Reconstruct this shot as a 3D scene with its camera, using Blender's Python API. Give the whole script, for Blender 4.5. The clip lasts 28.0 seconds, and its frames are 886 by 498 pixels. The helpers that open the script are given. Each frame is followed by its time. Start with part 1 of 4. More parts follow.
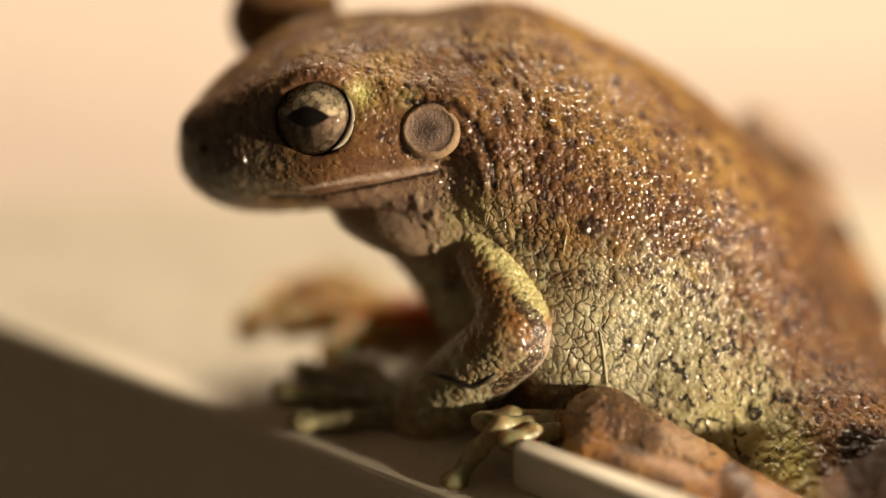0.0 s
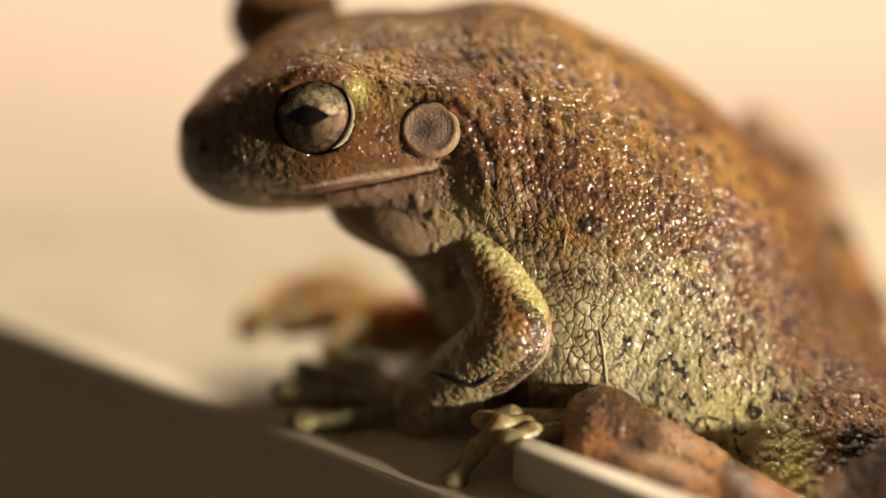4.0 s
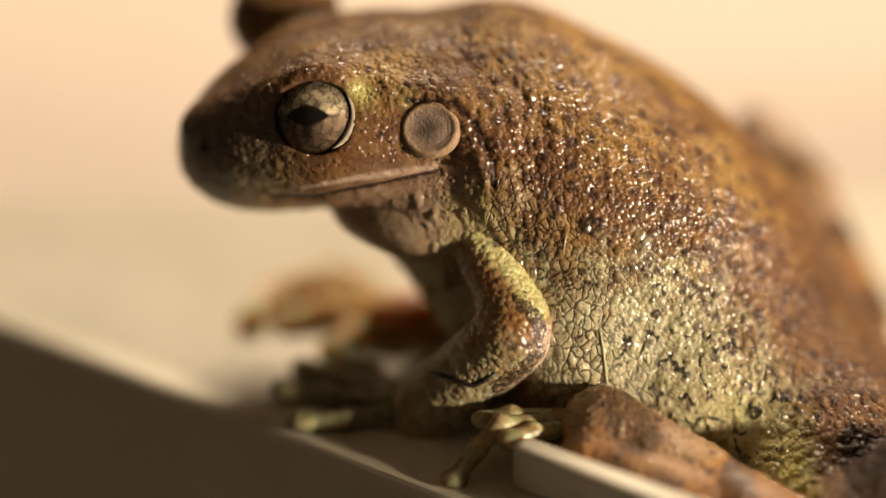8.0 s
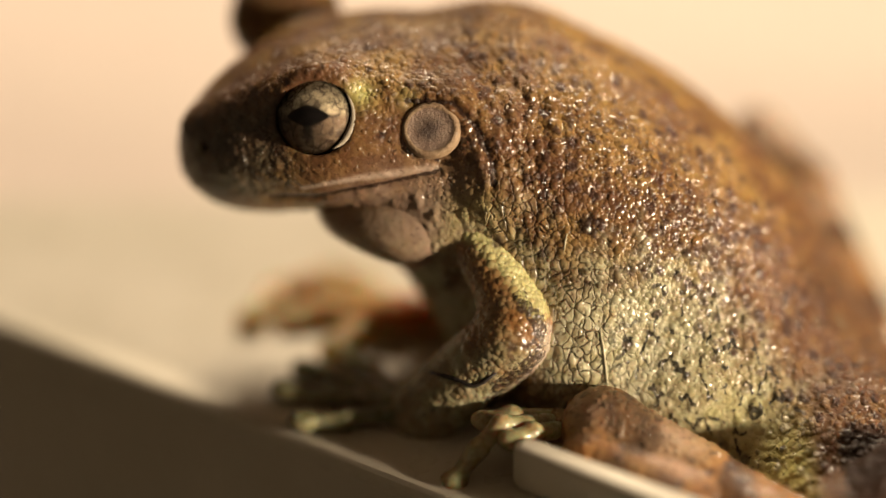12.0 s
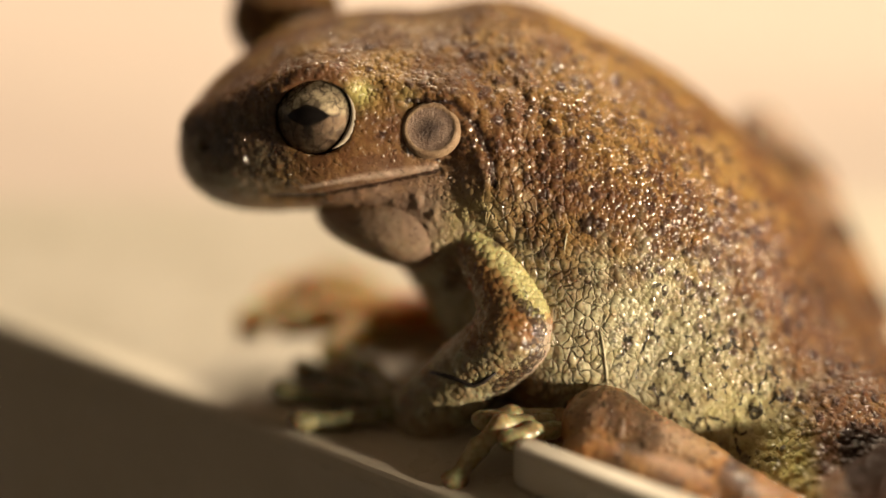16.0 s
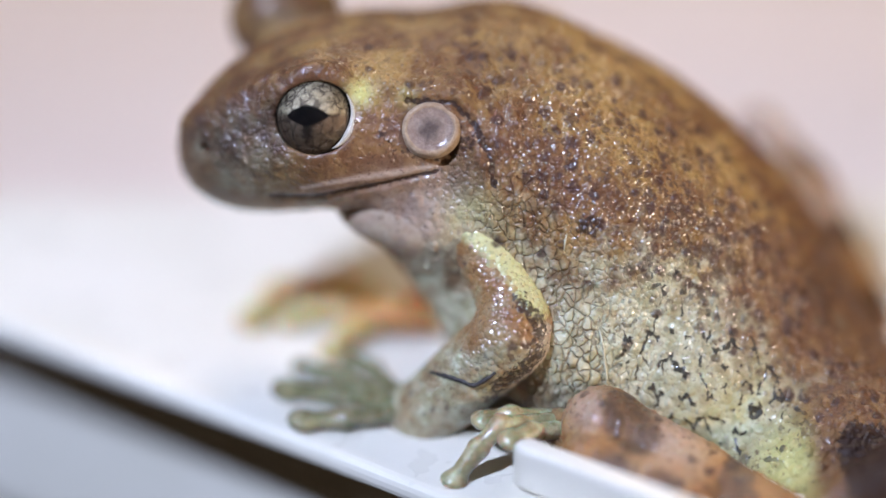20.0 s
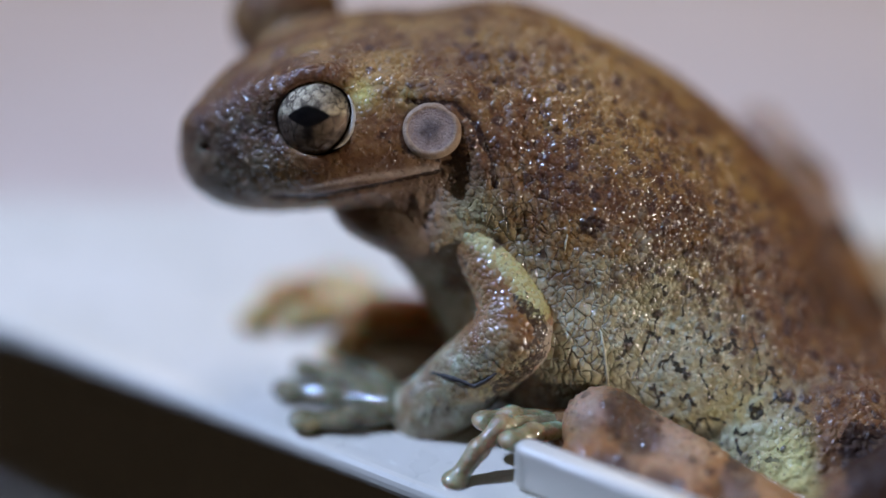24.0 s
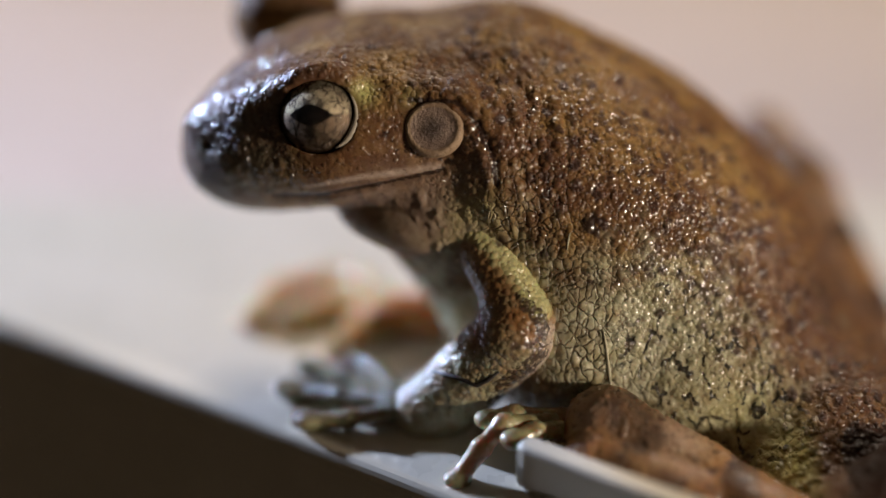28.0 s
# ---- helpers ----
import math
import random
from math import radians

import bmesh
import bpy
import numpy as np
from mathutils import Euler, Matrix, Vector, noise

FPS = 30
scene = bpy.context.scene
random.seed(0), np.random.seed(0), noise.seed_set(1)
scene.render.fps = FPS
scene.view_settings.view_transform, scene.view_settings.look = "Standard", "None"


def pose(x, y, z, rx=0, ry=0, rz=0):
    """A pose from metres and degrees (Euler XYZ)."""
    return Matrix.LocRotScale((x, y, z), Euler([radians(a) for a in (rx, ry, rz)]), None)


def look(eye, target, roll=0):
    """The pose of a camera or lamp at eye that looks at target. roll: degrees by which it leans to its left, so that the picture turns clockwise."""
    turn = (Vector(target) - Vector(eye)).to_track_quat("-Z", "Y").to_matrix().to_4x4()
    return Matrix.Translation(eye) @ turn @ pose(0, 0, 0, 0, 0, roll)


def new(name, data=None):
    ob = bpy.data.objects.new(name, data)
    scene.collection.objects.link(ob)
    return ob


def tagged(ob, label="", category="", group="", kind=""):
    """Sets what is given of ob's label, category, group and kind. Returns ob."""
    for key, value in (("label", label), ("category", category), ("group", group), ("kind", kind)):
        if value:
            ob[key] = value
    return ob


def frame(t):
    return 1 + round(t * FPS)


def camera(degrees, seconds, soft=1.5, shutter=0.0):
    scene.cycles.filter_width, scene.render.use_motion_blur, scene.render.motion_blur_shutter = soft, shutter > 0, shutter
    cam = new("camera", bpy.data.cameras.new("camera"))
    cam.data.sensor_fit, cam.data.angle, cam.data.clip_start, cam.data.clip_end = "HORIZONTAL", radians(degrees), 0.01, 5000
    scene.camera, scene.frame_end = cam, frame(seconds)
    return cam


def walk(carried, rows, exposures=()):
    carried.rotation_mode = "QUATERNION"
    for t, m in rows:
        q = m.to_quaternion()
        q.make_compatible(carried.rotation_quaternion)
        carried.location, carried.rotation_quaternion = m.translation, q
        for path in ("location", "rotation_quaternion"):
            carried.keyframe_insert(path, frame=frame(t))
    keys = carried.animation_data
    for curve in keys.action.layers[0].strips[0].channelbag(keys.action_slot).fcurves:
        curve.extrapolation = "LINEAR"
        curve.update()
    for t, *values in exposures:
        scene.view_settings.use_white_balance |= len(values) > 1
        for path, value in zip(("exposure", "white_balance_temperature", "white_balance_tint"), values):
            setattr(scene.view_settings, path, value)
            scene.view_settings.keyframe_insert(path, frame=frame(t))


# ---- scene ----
# A tree frog at rest on a white plastic tray, lit by a warm room lamp and, later, by a cool torch.
MM = 0.001
ELEV = 28.0                     # degrees by which the view looks down
SHELF_Z = 1.0                   # height of the tray's top over the floor
BASE = SHELF_Z + 0.0194
# The frog's own frame: x across, y away from the viewer, z up, leaning with the view.
LEAN = pose(0, 0, BASE, -ELEV, 0, 0)
REACH = 0.342                   # viewing distance


def out(p):
    """A place in the leaning frame (mm) as a place in the room (m)."""
    return LEAN @ (Vector(p) * MM)


# ---- camera ----
cam = camera(15.0, 28.0, soft=1.5)
cam.data.dof.use_dof = True
cam.data.dof.focus_distance = REACH - 0.0014
cam.data.dof.aperture_fstop = 3.2


def stand(dx, dy):
    """The camera on its tripod, nudged by a few hundredths of a degree."""
    return LEAN @ pose(0, -REACH, 0, 90 + dy * 0.0096, 0, dx * 0.0096)


SWAY = [(0.0, 0, 2), (2.5, 0, 0.5), (6.0, 0, 0), (8.5, 0.2, 0), (9.5, 1.5, 0), (11.5, 1.5, 0), (12.5, 0, 1.2), (14.5, 0.6, 1.2),
        (16.0, 1, 0), (19.0, 1, -0.8), (20.0, 0.5, 0), (21.5, 0.6, -0.4), (23.5, 2, 1), (25.0, 2, 1), (26.0, 1.2, 0.6), (27.5, 1.6, 1.2),
        (27.8, 2.0, 1), (28.0, 6, -1)]
walk(cam, [(t, stand(dx, dy)) for t, dx, dy in SWAY],
     exposures=[(0.0, 0.0, 6500, 10), (16.5, 0.0, 6500, 10), (18.0, -0.1, 6450, 10), (19.0, -0.8, 6200, 11), (20.0, -1.2, 5800, 13), (21.0, -1.6, 5550, 12), (21.5, -1.7, 5500, 12),
                (23.5, -1.75, 5200, 12), (24.4, -1.75, 5200, 12), (25.0, -2.1, 5400, 12), (26.0, -1.4, 5700, 12), (27.0, -1.05, 5800, 12), (28.0, -1.15, 5800, 12)])


# ---- light ----
world = bpy.data.worlds.new("room_dusk")
scene.world = world
world.use_nodes = True
world.node_tree.nodes["Background"].inputs[0].default_value = (1.0, 0.75, 0.5, 1)
world.node_tree.nodes["Background"].inputs[1].default_value = 0.01


def room_light(name, place, size, watts, label):
    data = bpy.data.lights.new(name, "AREA")
    data.shape, data.size, data.energy, data.color = "DISK", size, watts, (1.0, 0.79, 0.545)
    ob = tagged(new(name, data), label, "lamp")
    ob.matrix_world = look((place[0], place[1], SHELF_Z + place[2]), (0.0, 0.0, SHELF_Z + 0.02))


room_light("ceiling_lamp", (0.08, 0.61, 0.755), 0.26, 10.3, "warm white ceiling lamp above the table")
room_light("desk_lamp", (0.53, -0.285, 0.11), 0.035, 7.1, "small warm white lamp beside the table")


# ---- materials ----
def material(name):
    m = bpy.data.materials.new(name)
    m.use_nodes = True
    return m, m.node_tree.nodes, m.node_tree.links, m.node_tree.nodes["Principled BSDF"]


def put(socket, value, links):
    if hasattr(value, "is_output"):
        links.new(value, socket)
    elif isinstance(value, tuple) and len(value) == 3 and socket.type == "RGBA":
        socket.default_value = (*value, 1)
    else:
        socket.default_value = value


def mixed(nodes, links, fac, a, b, blend="MIX"):
    n = nodes.new("ShaderNodeMix")
    n.data_type, n.blend_type = "RGBA", blend
    put(n.inputs[0], fac, links), put(n.inputs[6], a, links), put(n.inputs[7], b, links)
    return n.outputs[2]


def math_node(nodes, links, op, a, b=0.0, clamp=False):
    n = nodes.new("ShaderNodeMath")
    n.operation, n.use_clamp = op, clamp
    put(n.inputs[0], a, links), put(n.inputs[1], b, links)
    return n.outputs[0]


def ramp(nodes, links, value, lo, hi, a=0.0, b=1.0):
    n = nodes.new("ShaderNodeMapRange")
    n.interpolation_type = "SMOOTHSTEP"
    put(n.inputs[0], value, links)
    for i, x in zip((1, 2, 3, 4), (lo, hi, a, b)):
        n.inputs[i].default_value = x
    return n.outputs[0]


def noisy(nodes, links, co, scale, detail=3.0, rough=0.55, distort=0.0):
    n = nodes.new("ShaderNodeTexNoise")
    links.new(co, n.inputs["Vector"])
    n.inputs["Scale"].default_value, n.inputs["Detail"].default_value = scale, detail
    n.inputs["Roughness"].default_value, n.inputs["Distortion"].default_value = rough, distort
    return n.outputs[0]


def cells(nodes, links, co, scale, feature="F1"):
    n = nodes.new("ShaderNodeTexVoronoi")
    n.feature = feature
    links.new(co, n.inputs["Vector"])
    n.inputs["Scale"].default_value = scale
    return n.outputs["Distance"]


def attribute(nodes, name):
    n = nodes.new("ShaderNodeAttribute")
    n.attribute_name = name
    return n.outputs["Fac"]


def bump(nodes, links, height, distance, strength=1.0, normal=None):
    n = nodes.new("ShaderNodeBump")
    n.inputs["Strength"].default_value, n.inputs["Distance"].default_value = strength, distance
    put(n.inputs["Height"], height, links)
    if normal is not None:
        links.new(normal, n.inputs["Normal"])
    return n.outputs[0]


def object_co(nodes):
    return nodes.new("ShaderNodeTexCoord").outputs["Object"]


def tile_cells(nodes, links, co, scale):
    """A cell texture's distance and a random number for each cell."""
    n = nodes.new("ShaderNodeTexVoronoi")
    links.new(co, n.inputs["Vector"])
    n.inputs["Scale"].default_value = scale
    sep = nodes.new("ShaderNodeSeparateColor")
    links.new(n.outputs["Color"], sep.inputs[0])
    return n.outputs["Distance"], sep.outputs[0]


def scaled(nodes, links, co, x, y, z):
    n = nodes.new("ShaderNodeVectorMath")
    n.operation = "MULTIPLY"
    links.new(co, n.inputs[0])
    n.inputs[1].default_value = (x, y, z)
    return n.outputs[0]


def warped(nodes, links, co, scale, amount):
    """The place, pushed about by soft noise."""
    tex, n = nodes.new("ShaderNodeTexNoise"), nodes.new("ShaderNodeVectorMath")
    links.new(co, tex.inputs["Vector"])
    tex.inputs["Scale"].default_value = scale
    n.operation = "MULTIPLY_ADD"
    links.new(tex.outputs["Color"], n.inputs[0])
    n.inputs[1].default_value = (amount, amount, amount)
    links.new(co, n.inputs[2])
    return n.outputs[0]


def skin_material(name, brown_a, brown_b, speck=1.0, coat=1.0, flesh=0.06):
    """Moist warty frog skin; the regions come from the attributes pale, green, dark, spot, crack, mark, cream, orange, slate and gold."""
    m, nd, ln, bs = material(name)
    co = object_co(nd)
    mul = lambda a, b: math_node(nd, ln, "MULTIPLY", a, b)
    add = lambda a, b: math_node(nd, ln, "ADD", a, b)
    less = lambda a, b: math_node(nd, ln, "SUBTRACT", a, b)
    att = {k: attribute(nd, k) for k in ("pale", "green", "dark", "spot", "crack", "cream", "orange", "gold", "mark", "slate", "relief", "wet")}
    big, mid, fine = noisy(nd, ln, co, 230, 4), noisy(nd, ln, co, 620, 3, 0.5), noisy(nd, ln, co, 1500, 3, 0.55)
    soft = warped(nd, ln, co, 800, 0.0008)
    # ground colour: reddish brown to gold, clouded at two scales
    col = mixed(nd, ln, ramp(nd, ln, add(big, mul(less(att["gold"], 0.5), 0.5)), 0.35, 0.68), brown_a, brown_b)
    col = mixed(nd, ln, ramp(nd, ln, mid, 0.38, 0.68, 0.0, 0.30), col, (0.40, 0.23, 0.08))
    edge = add(att["pale"], mul(less(noisy(nd, ln, co, 420, 3), 0.5), 1.1))
    light = mixed(nd, ln, ramp(nd, ln, mid, 0.35, 0.65), (0.41, 0.385, 0.225), (0.60, 0.585, 0.41))
    col = mixed(nd, ln, mul(ramp(nd, ln, edge, 0.28, 0.95), 0.88), col, light)
    col = mixed(nd, ln, mul(att["orange"], ramp(nd, ln, mid, 0.3, 0.6, 0.6, 0.95)), col, (0.40, 0.17, 0.045))
    col = mixed(nd, ln, mul(att["green"], 0.9), col, (0.60, 0.56, 0.20))
    col = mixed(nd, ln, mul(att["cream"], ramp(nd, ln, fine, 0.25, 0.6, 0.65, 1.0)), col, (0.58, 0.45, 0.36))
    # leathery scales parted by thin grooves
    scale_co = scaled(nd, ln, warped(nd, ln, co, 650, 0.0011), 1.2, 0.8, 0.88)
    net, pillow = cells(nd, ln, scale_co, 860, "DISTANCE_TO_EDGE"), cells(nd, ln, scale_co, 860)
    groove = mul(mul(ramp(nd, ln, net, 0.0, 0.11, 1.0, 0.0), att["crack"]), ramp(nd, ln, big, 0.35, 0.6, 0.2, 0.55))
    col = mixed(nd, ln, groove, col, (0.05, 0.028, 0.015))
    col = mixed(nd, ln, mul(mul(ramp(nd, ln, net, 0.15, 0.45), att["crack"]), 0.22), col, (0.60, 0.50, 0.27))
    # dark warts of two sizes, in loose clumps
    wart_d, wart_r = tile_cells(nd, ln, soft, 680)
    dot_d, dot_r = tile_cells(nd, ln, soft, 1300)
    clump = mul(less(noisy(nd, ln, co, 300, 3), 0.5), 1.5)
    level = add(att["spot"], mul(clump, att["spot"]))
    wart = mul(ramp(nd, ln, wart_d, 0.30, 0.60, 1.0, 0.0), ramp(nd, ln, less(level, wart_r), -0.03, 0.03))
    dot = mul(ramp(nd, ln, dot_d, 0.26, 0.5, 1.0, 0.0), ramp(nd, ln, less(mul(level, 0.8), dot_r), -0.03, 0.03))
    blot = mul(ramp(nd, ln, add(noisy(nd, ln, co, 900, 4, 0.6), mul(less(level, 0.5), 0.30)), 0.56, 0.66), ramp(nd, ln, att["spot"], 0.12, 0.4))
    spots = math_node(nd, ln, "MAXIMUM", mul(wart, ramp(nd, ln, mid, 0.3, 0.6, 0.5, 0.9)), math_node(nd, ln, "MAXIMUM", mul(dot, 0.5), mul(blot, 0.7)))
    col = mixed(nd, ln, spots, col, (0.048, 0.022, 0.018))
    # black broken squiggles on the pale lower flank
    wide_net = cells(nd, ln, scaled(nd, ln, warped(nd, ln, co, 700, 0.0014), 1.5, 0.8, 0.8), 420, "DISTANCE_TO_EDGE")
    gaps = ramp(nd, ln, noisy(nd, ln, co, 640, 2), 0.50, 0.55)
    squiggle = mul(mul(ramp(nd, ln, wide_net, 0.055, 0.10, 1.0, 0.0), gaps), ramp(nd, ln, att["mark"], 0.15, 0.5))
    col = mixed(nd, ln, mul(squiggle, 0.95), col, (0.020, 0.018, 0.014))
    # slate: dark leg patches, and the snout's shade held in the colour
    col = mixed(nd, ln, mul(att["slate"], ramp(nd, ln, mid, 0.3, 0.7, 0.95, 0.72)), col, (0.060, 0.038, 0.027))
    col = mixed(nd, ln, ramp(nd, ln, noisy(nd, ln, co, 2300, 2, 0.5), 0.60, 0.68, 0.0, 0.5), col, (0.07, 0.03, 0.02))
    torn = add(att["dark"], mul(less(noisy(nd, ln, co, 1500, 4, 0.65), 0.5), 1.3))
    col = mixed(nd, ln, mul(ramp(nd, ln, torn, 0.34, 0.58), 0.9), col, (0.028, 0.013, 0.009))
    ln.new(col, bs.inputs["Base Color"])
    # relief: warts and dots stand up, grooves sink, fine grain between
    dome = lambda d: math_node(nd, ln, "MAXIMUM", less(1.0, mul(mul(d, d), 3.2)), 0.0)
    h = add(mul(dome(wart_d), 0.9), mul(dome(dot_d), 0.55))
    h = mul(h, less(1.0, mul(att["crack"], 0.75)))
    h = add(h, mul(mul(less(ramp(nd, ln, net, 0.0, 0.12), mul(mul(pillow, pillow), 1.5)), att["crack"]), 0.8))
    h = mul(h, att["relief"])
    ln.new(bump(nd, ln, h, 0.00034, speck), bs.inputs["Normal"])
    grit = add(mul(dome(cells(nd, ln, soft, 1800)), 0.6), mul(noisy(nd, ln, co, 2600, 2), 0.25))
    ln.new(bump(nd, ln, add(h, mul(grit, add(att["relief"], 0.2))), 0.0004, 1.0), bs.inputs["Coat Normal"])
    ln.new(ramp(nd, ln, noisy(nd, ln, co, 300, 3), 0.35, 0.65, 0.42, 0.6), bs.inputs["Roughness"])
    ln.new(mul(att["wet"], coat), bs.inputs["Coat Weight"])
    bs.inputs["Coat Roughness"].default_value = 0.15
    bs.inputs["Coat IOR"].default_value = 1.72
    bs.inputs["Specular IOR Level"].default_value = 0.2
    bs.inputs["Subsurface Weight"].default_value = flesh
    bs.inputs["Subsurface Scale"].default_value = 0.0012 + 0.006 * flesh
    return m


def plain_material(name, a, b, scale, rough, relief=0.0, coat=0.0, metal=0.0):
    m, nd, ln, bs = material(name)
    co = object_co(nd)
    f = noisy(nd, ln, co, scale, 5, 0.6)
    ln.new(mixed(nd, ln, ramp(nd, ln, f, 0.3, 0.7), a, b), bs.inputs["Base Color"])
    ln.new(ramp(nd, ln, noisy(nd, ln, co, scale * 2.3, 3), 0.3, 0.7, rough * 0.8, min(1.0, rough * 1.2)), bs.inputs["Roughness"])
    bs.inputs["Coat Weight"].default_value, bs.inputs["Coat Roughness"].default_value = coat, 0.1
    bs.inputs["Metallic"].default_value = metal
    if relief:
        ln.new(bump(nd, ln, noisy(nd, ln, co, scale * 5, 4), relief), bs.inputs["Normal"])
    return m


def glow_material(name, colour, strength):
    m, nd, ln, bs = material(name)
    bs.inputs["Base Color"].default_value = (0.8, 0.8, 0.8, 1)
    bs.inputs["Emission Color"].default_value = (*colour, 1)
    bs.inputs["Emission Strength"].default_value = strength
    return m


def iris_material(name):
    """Silver-bronze iris with dark veins and a darker band at pupil height."""
    m, nd, ln, bs = material(name)
    co = object_co(nd)
    fine = noisy(nd, ln, co, 1500, 5, 0.75)
    veins = cells(nd, ln, warped(nd, ln, co, 1500, 0.0008), 950, "DISTANCE_TO_EDGE")
    col = mixed(nd, ln, ramp(nd, ln, fine, 0.3, 0.7), (0.10, 0.08, 0.05), (0.42, 0.36, 0.25))
    sep = nd.new("ShaderNodeSeparateXYZ")
    ln.new(attribute_vector(nd, "iris_co"), sep.inputs[0])
    low = ramp(nd, ln, sep.outputs["Z"], -0.06, 0.10, 1.0, 0.0)
    col = mixed(nd, ln, math_node(nd, ln, "MULTIPLY", low, 0.8), col, mixed(nd, ln, fine, (0.03, 0.017, 0.011), (0.13, 0.08, 0.05)))
    thin = math_node(nd, ln, "MULTIPLY", ramp(nd, ln, veins, 0.02, 0.14, 1.0, 0.0), ramp(nd, ln, noisy(nd, ln, co, 900, 2), 0.38, 0.5))
    col = mixed(nd, ln, math_node(nd, ln, "MULTIPLY", thin, 0.85), col, (0.03, 0.02, 0.014))
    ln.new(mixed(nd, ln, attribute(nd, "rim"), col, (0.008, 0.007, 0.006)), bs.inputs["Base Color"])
    bs.inputs["Roughness"].default_value = 0.46
    bs.inputs["Metallic"].default_value = 0.85
    ln.new(bump(nd, ln, fine, 0.00016), bs.inputs["Normal"])
    return m


def attribute_vector(nodes, name):
    n = nodes.new("ShaderNodeAttribute")
    n.attribute_name = name
    return n.outputs["Vector"]


def clear_material(name, rough=0.02):
    m, nd, ln, bs = material(name)
    bs.inputs["Base Color"].default_value = (1, 1, 1, 1)
    bs.inputs["Transmission Weight"].default_value = 1.0
    bs.inputs["Roughness"].default_value = rough
    bs.inputs["IOR"].default_value = 1.36
    return m


SKIN = skin_material("frog_skin", (0.13, 0.057, 0.023), (0.335, 0.20, 0.063))
LEG_SKIN = skin_material("frog_leg_skin", (0.17, 0.085, 0.035), (0.36, 0.23, 0.10), 0.9, 0.8, 0.16)
TOE_SKIN = plain_material("frog_toe_skin", (0.22, 0.18, 0.08), (0.50, 0.45, 0.26), 520, 0.3, 0.00015, 0.8)
NEAR_FINGER = plain_material("frog_hand_skin", (0.14, 0.13, 0.055), (0.30, 0.285, 0.145), 700, 0.25, 0.0004, 1.0)
FAR_TOE = plain_material("frog_finger_skin", (0.50, 0.36, 0.13), (0.60, 0.50, 0.22), 400, 0.4, 0.0001, 0.4)
FAR_ARM = plain_material("frog_far_arm_skin", (0.50, 0.20, 0.05), (0.58, 0.32, 0.10), 300, 0.45, 0.0002, 0.3)
for thin_flesh, weight in ((FAR_TOE, 0.9), (FAR_ARM, 0.9), (TOE_SKIN, 0.5), (NEAR_FINGER, 0.3)):
    thin_flesh.node_tree.nodes["Principled BSDF"].inputs["Subsurface Weight"].default_value = weight
    thin_flesh.node_tree.nodes["Principled BSDF"].inputs["Subsurface Scale"].default_value = 0.004
DRUM = plain_material("eardrum_skin", (0.23, 0.15, 0.11), (0.37, 0.27, 0.21), 900, 0.45, 0.00025, 0.2)
DRUM_RIM = plain_material("eardrum_rim_skin", (0.30, 0.19, 0.11), (0.46, 0.33, 0.21), 900, 0.5, 0.0002, 0.1)
for drum_nodes, drum_links in [(DRUM.node_tree.nodes, DRUM.node_tree.links)]:
    # a darker, pitted middle
    at = drum_nodes.new("ShaderNodeVectorMath")
    at.operation = "LENGTH"
    drum_links.new(object_co(drum_nodes), at.inputs[0])
    skin_end = drum_nodes["Principled BSDF"].inputs["Base Color"]
    spread = math_node(drum_nodes, drum_links, "ADD", at.outputs["Value"], math_node(drum_nodes, drum_links, "MULTIPLY", noisy(drum_nodes, drum_links, object_co(drum_nodes), 1400, 4), 0.0016))
    drum_links.new(mixed(drum_nodes, drum_links, ramp(drum_nodes, drum_links, spread, 0.0012, 0.0026, 0.9, 0.0), skin_end.links[0].from_socket, (0.07, 0.045, 0.035)), skin_end)
IRIS = iris_material("iris")
BLACK = plain_material("pupil_black", (0.003, 0.003, 0.003), (0.006, 0.005, 0.005), 500, 0.3)
BLACK.node_tree.nodes["Principled BSDF"].inputs["Specular IOR Level"].default_value = 0.0
SCLERA = plain_material("eye_white", (0.42, 0.37, 0.28), (0.55, 0.49, 0.40), 900, 0.3, 0.0, 0.5)
CORNEA = clear_material("cornea")
PLASTIC = plain_material("white_plastic", (0.71, 0.665, 0.555), (0.77, 0.72, 0.615), 60, 0.32, 0.00003)
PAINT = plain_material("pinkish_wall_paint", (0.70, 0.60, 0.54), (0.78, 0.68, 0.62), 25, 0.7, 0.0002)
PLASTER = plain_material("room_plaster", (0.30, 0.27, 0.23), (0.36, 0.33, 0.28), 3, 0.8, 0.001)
TABLE = plain_material("pinkish_table_top", (0.73, 0.625, 0.565), (0.81, 0.705, 0.64), 18, 0.55, 0.0001)
FLOOR = plain_material("floor_tiles", (0.30, 0.27, 0.23), (0.38, 0.34, 0.30), 6, 0.5, 0.0005)
FIBRE = plain_material("dark_fibre", (0.02, 0.016, 0.016), (0.05, 0.04, 0.035), 2000, 0.6)
STRAW = plain_material("pale_fibre", (0.45, 0.42, 0.28), (0.58, 0.54, 0.38), 2000, 0.6)
METAL = plain_material("torch_metal", (0.03, 0.03, 0.032), (0.05, 0.05, 0.05), 300, 0.35, 0.0, 0.0, 0.8)
WATER = clear_material("water", 0.0)
TORCH_GLOW = glow_material("torch_light", (0.69, 0.78, 1.0), 10400.0)


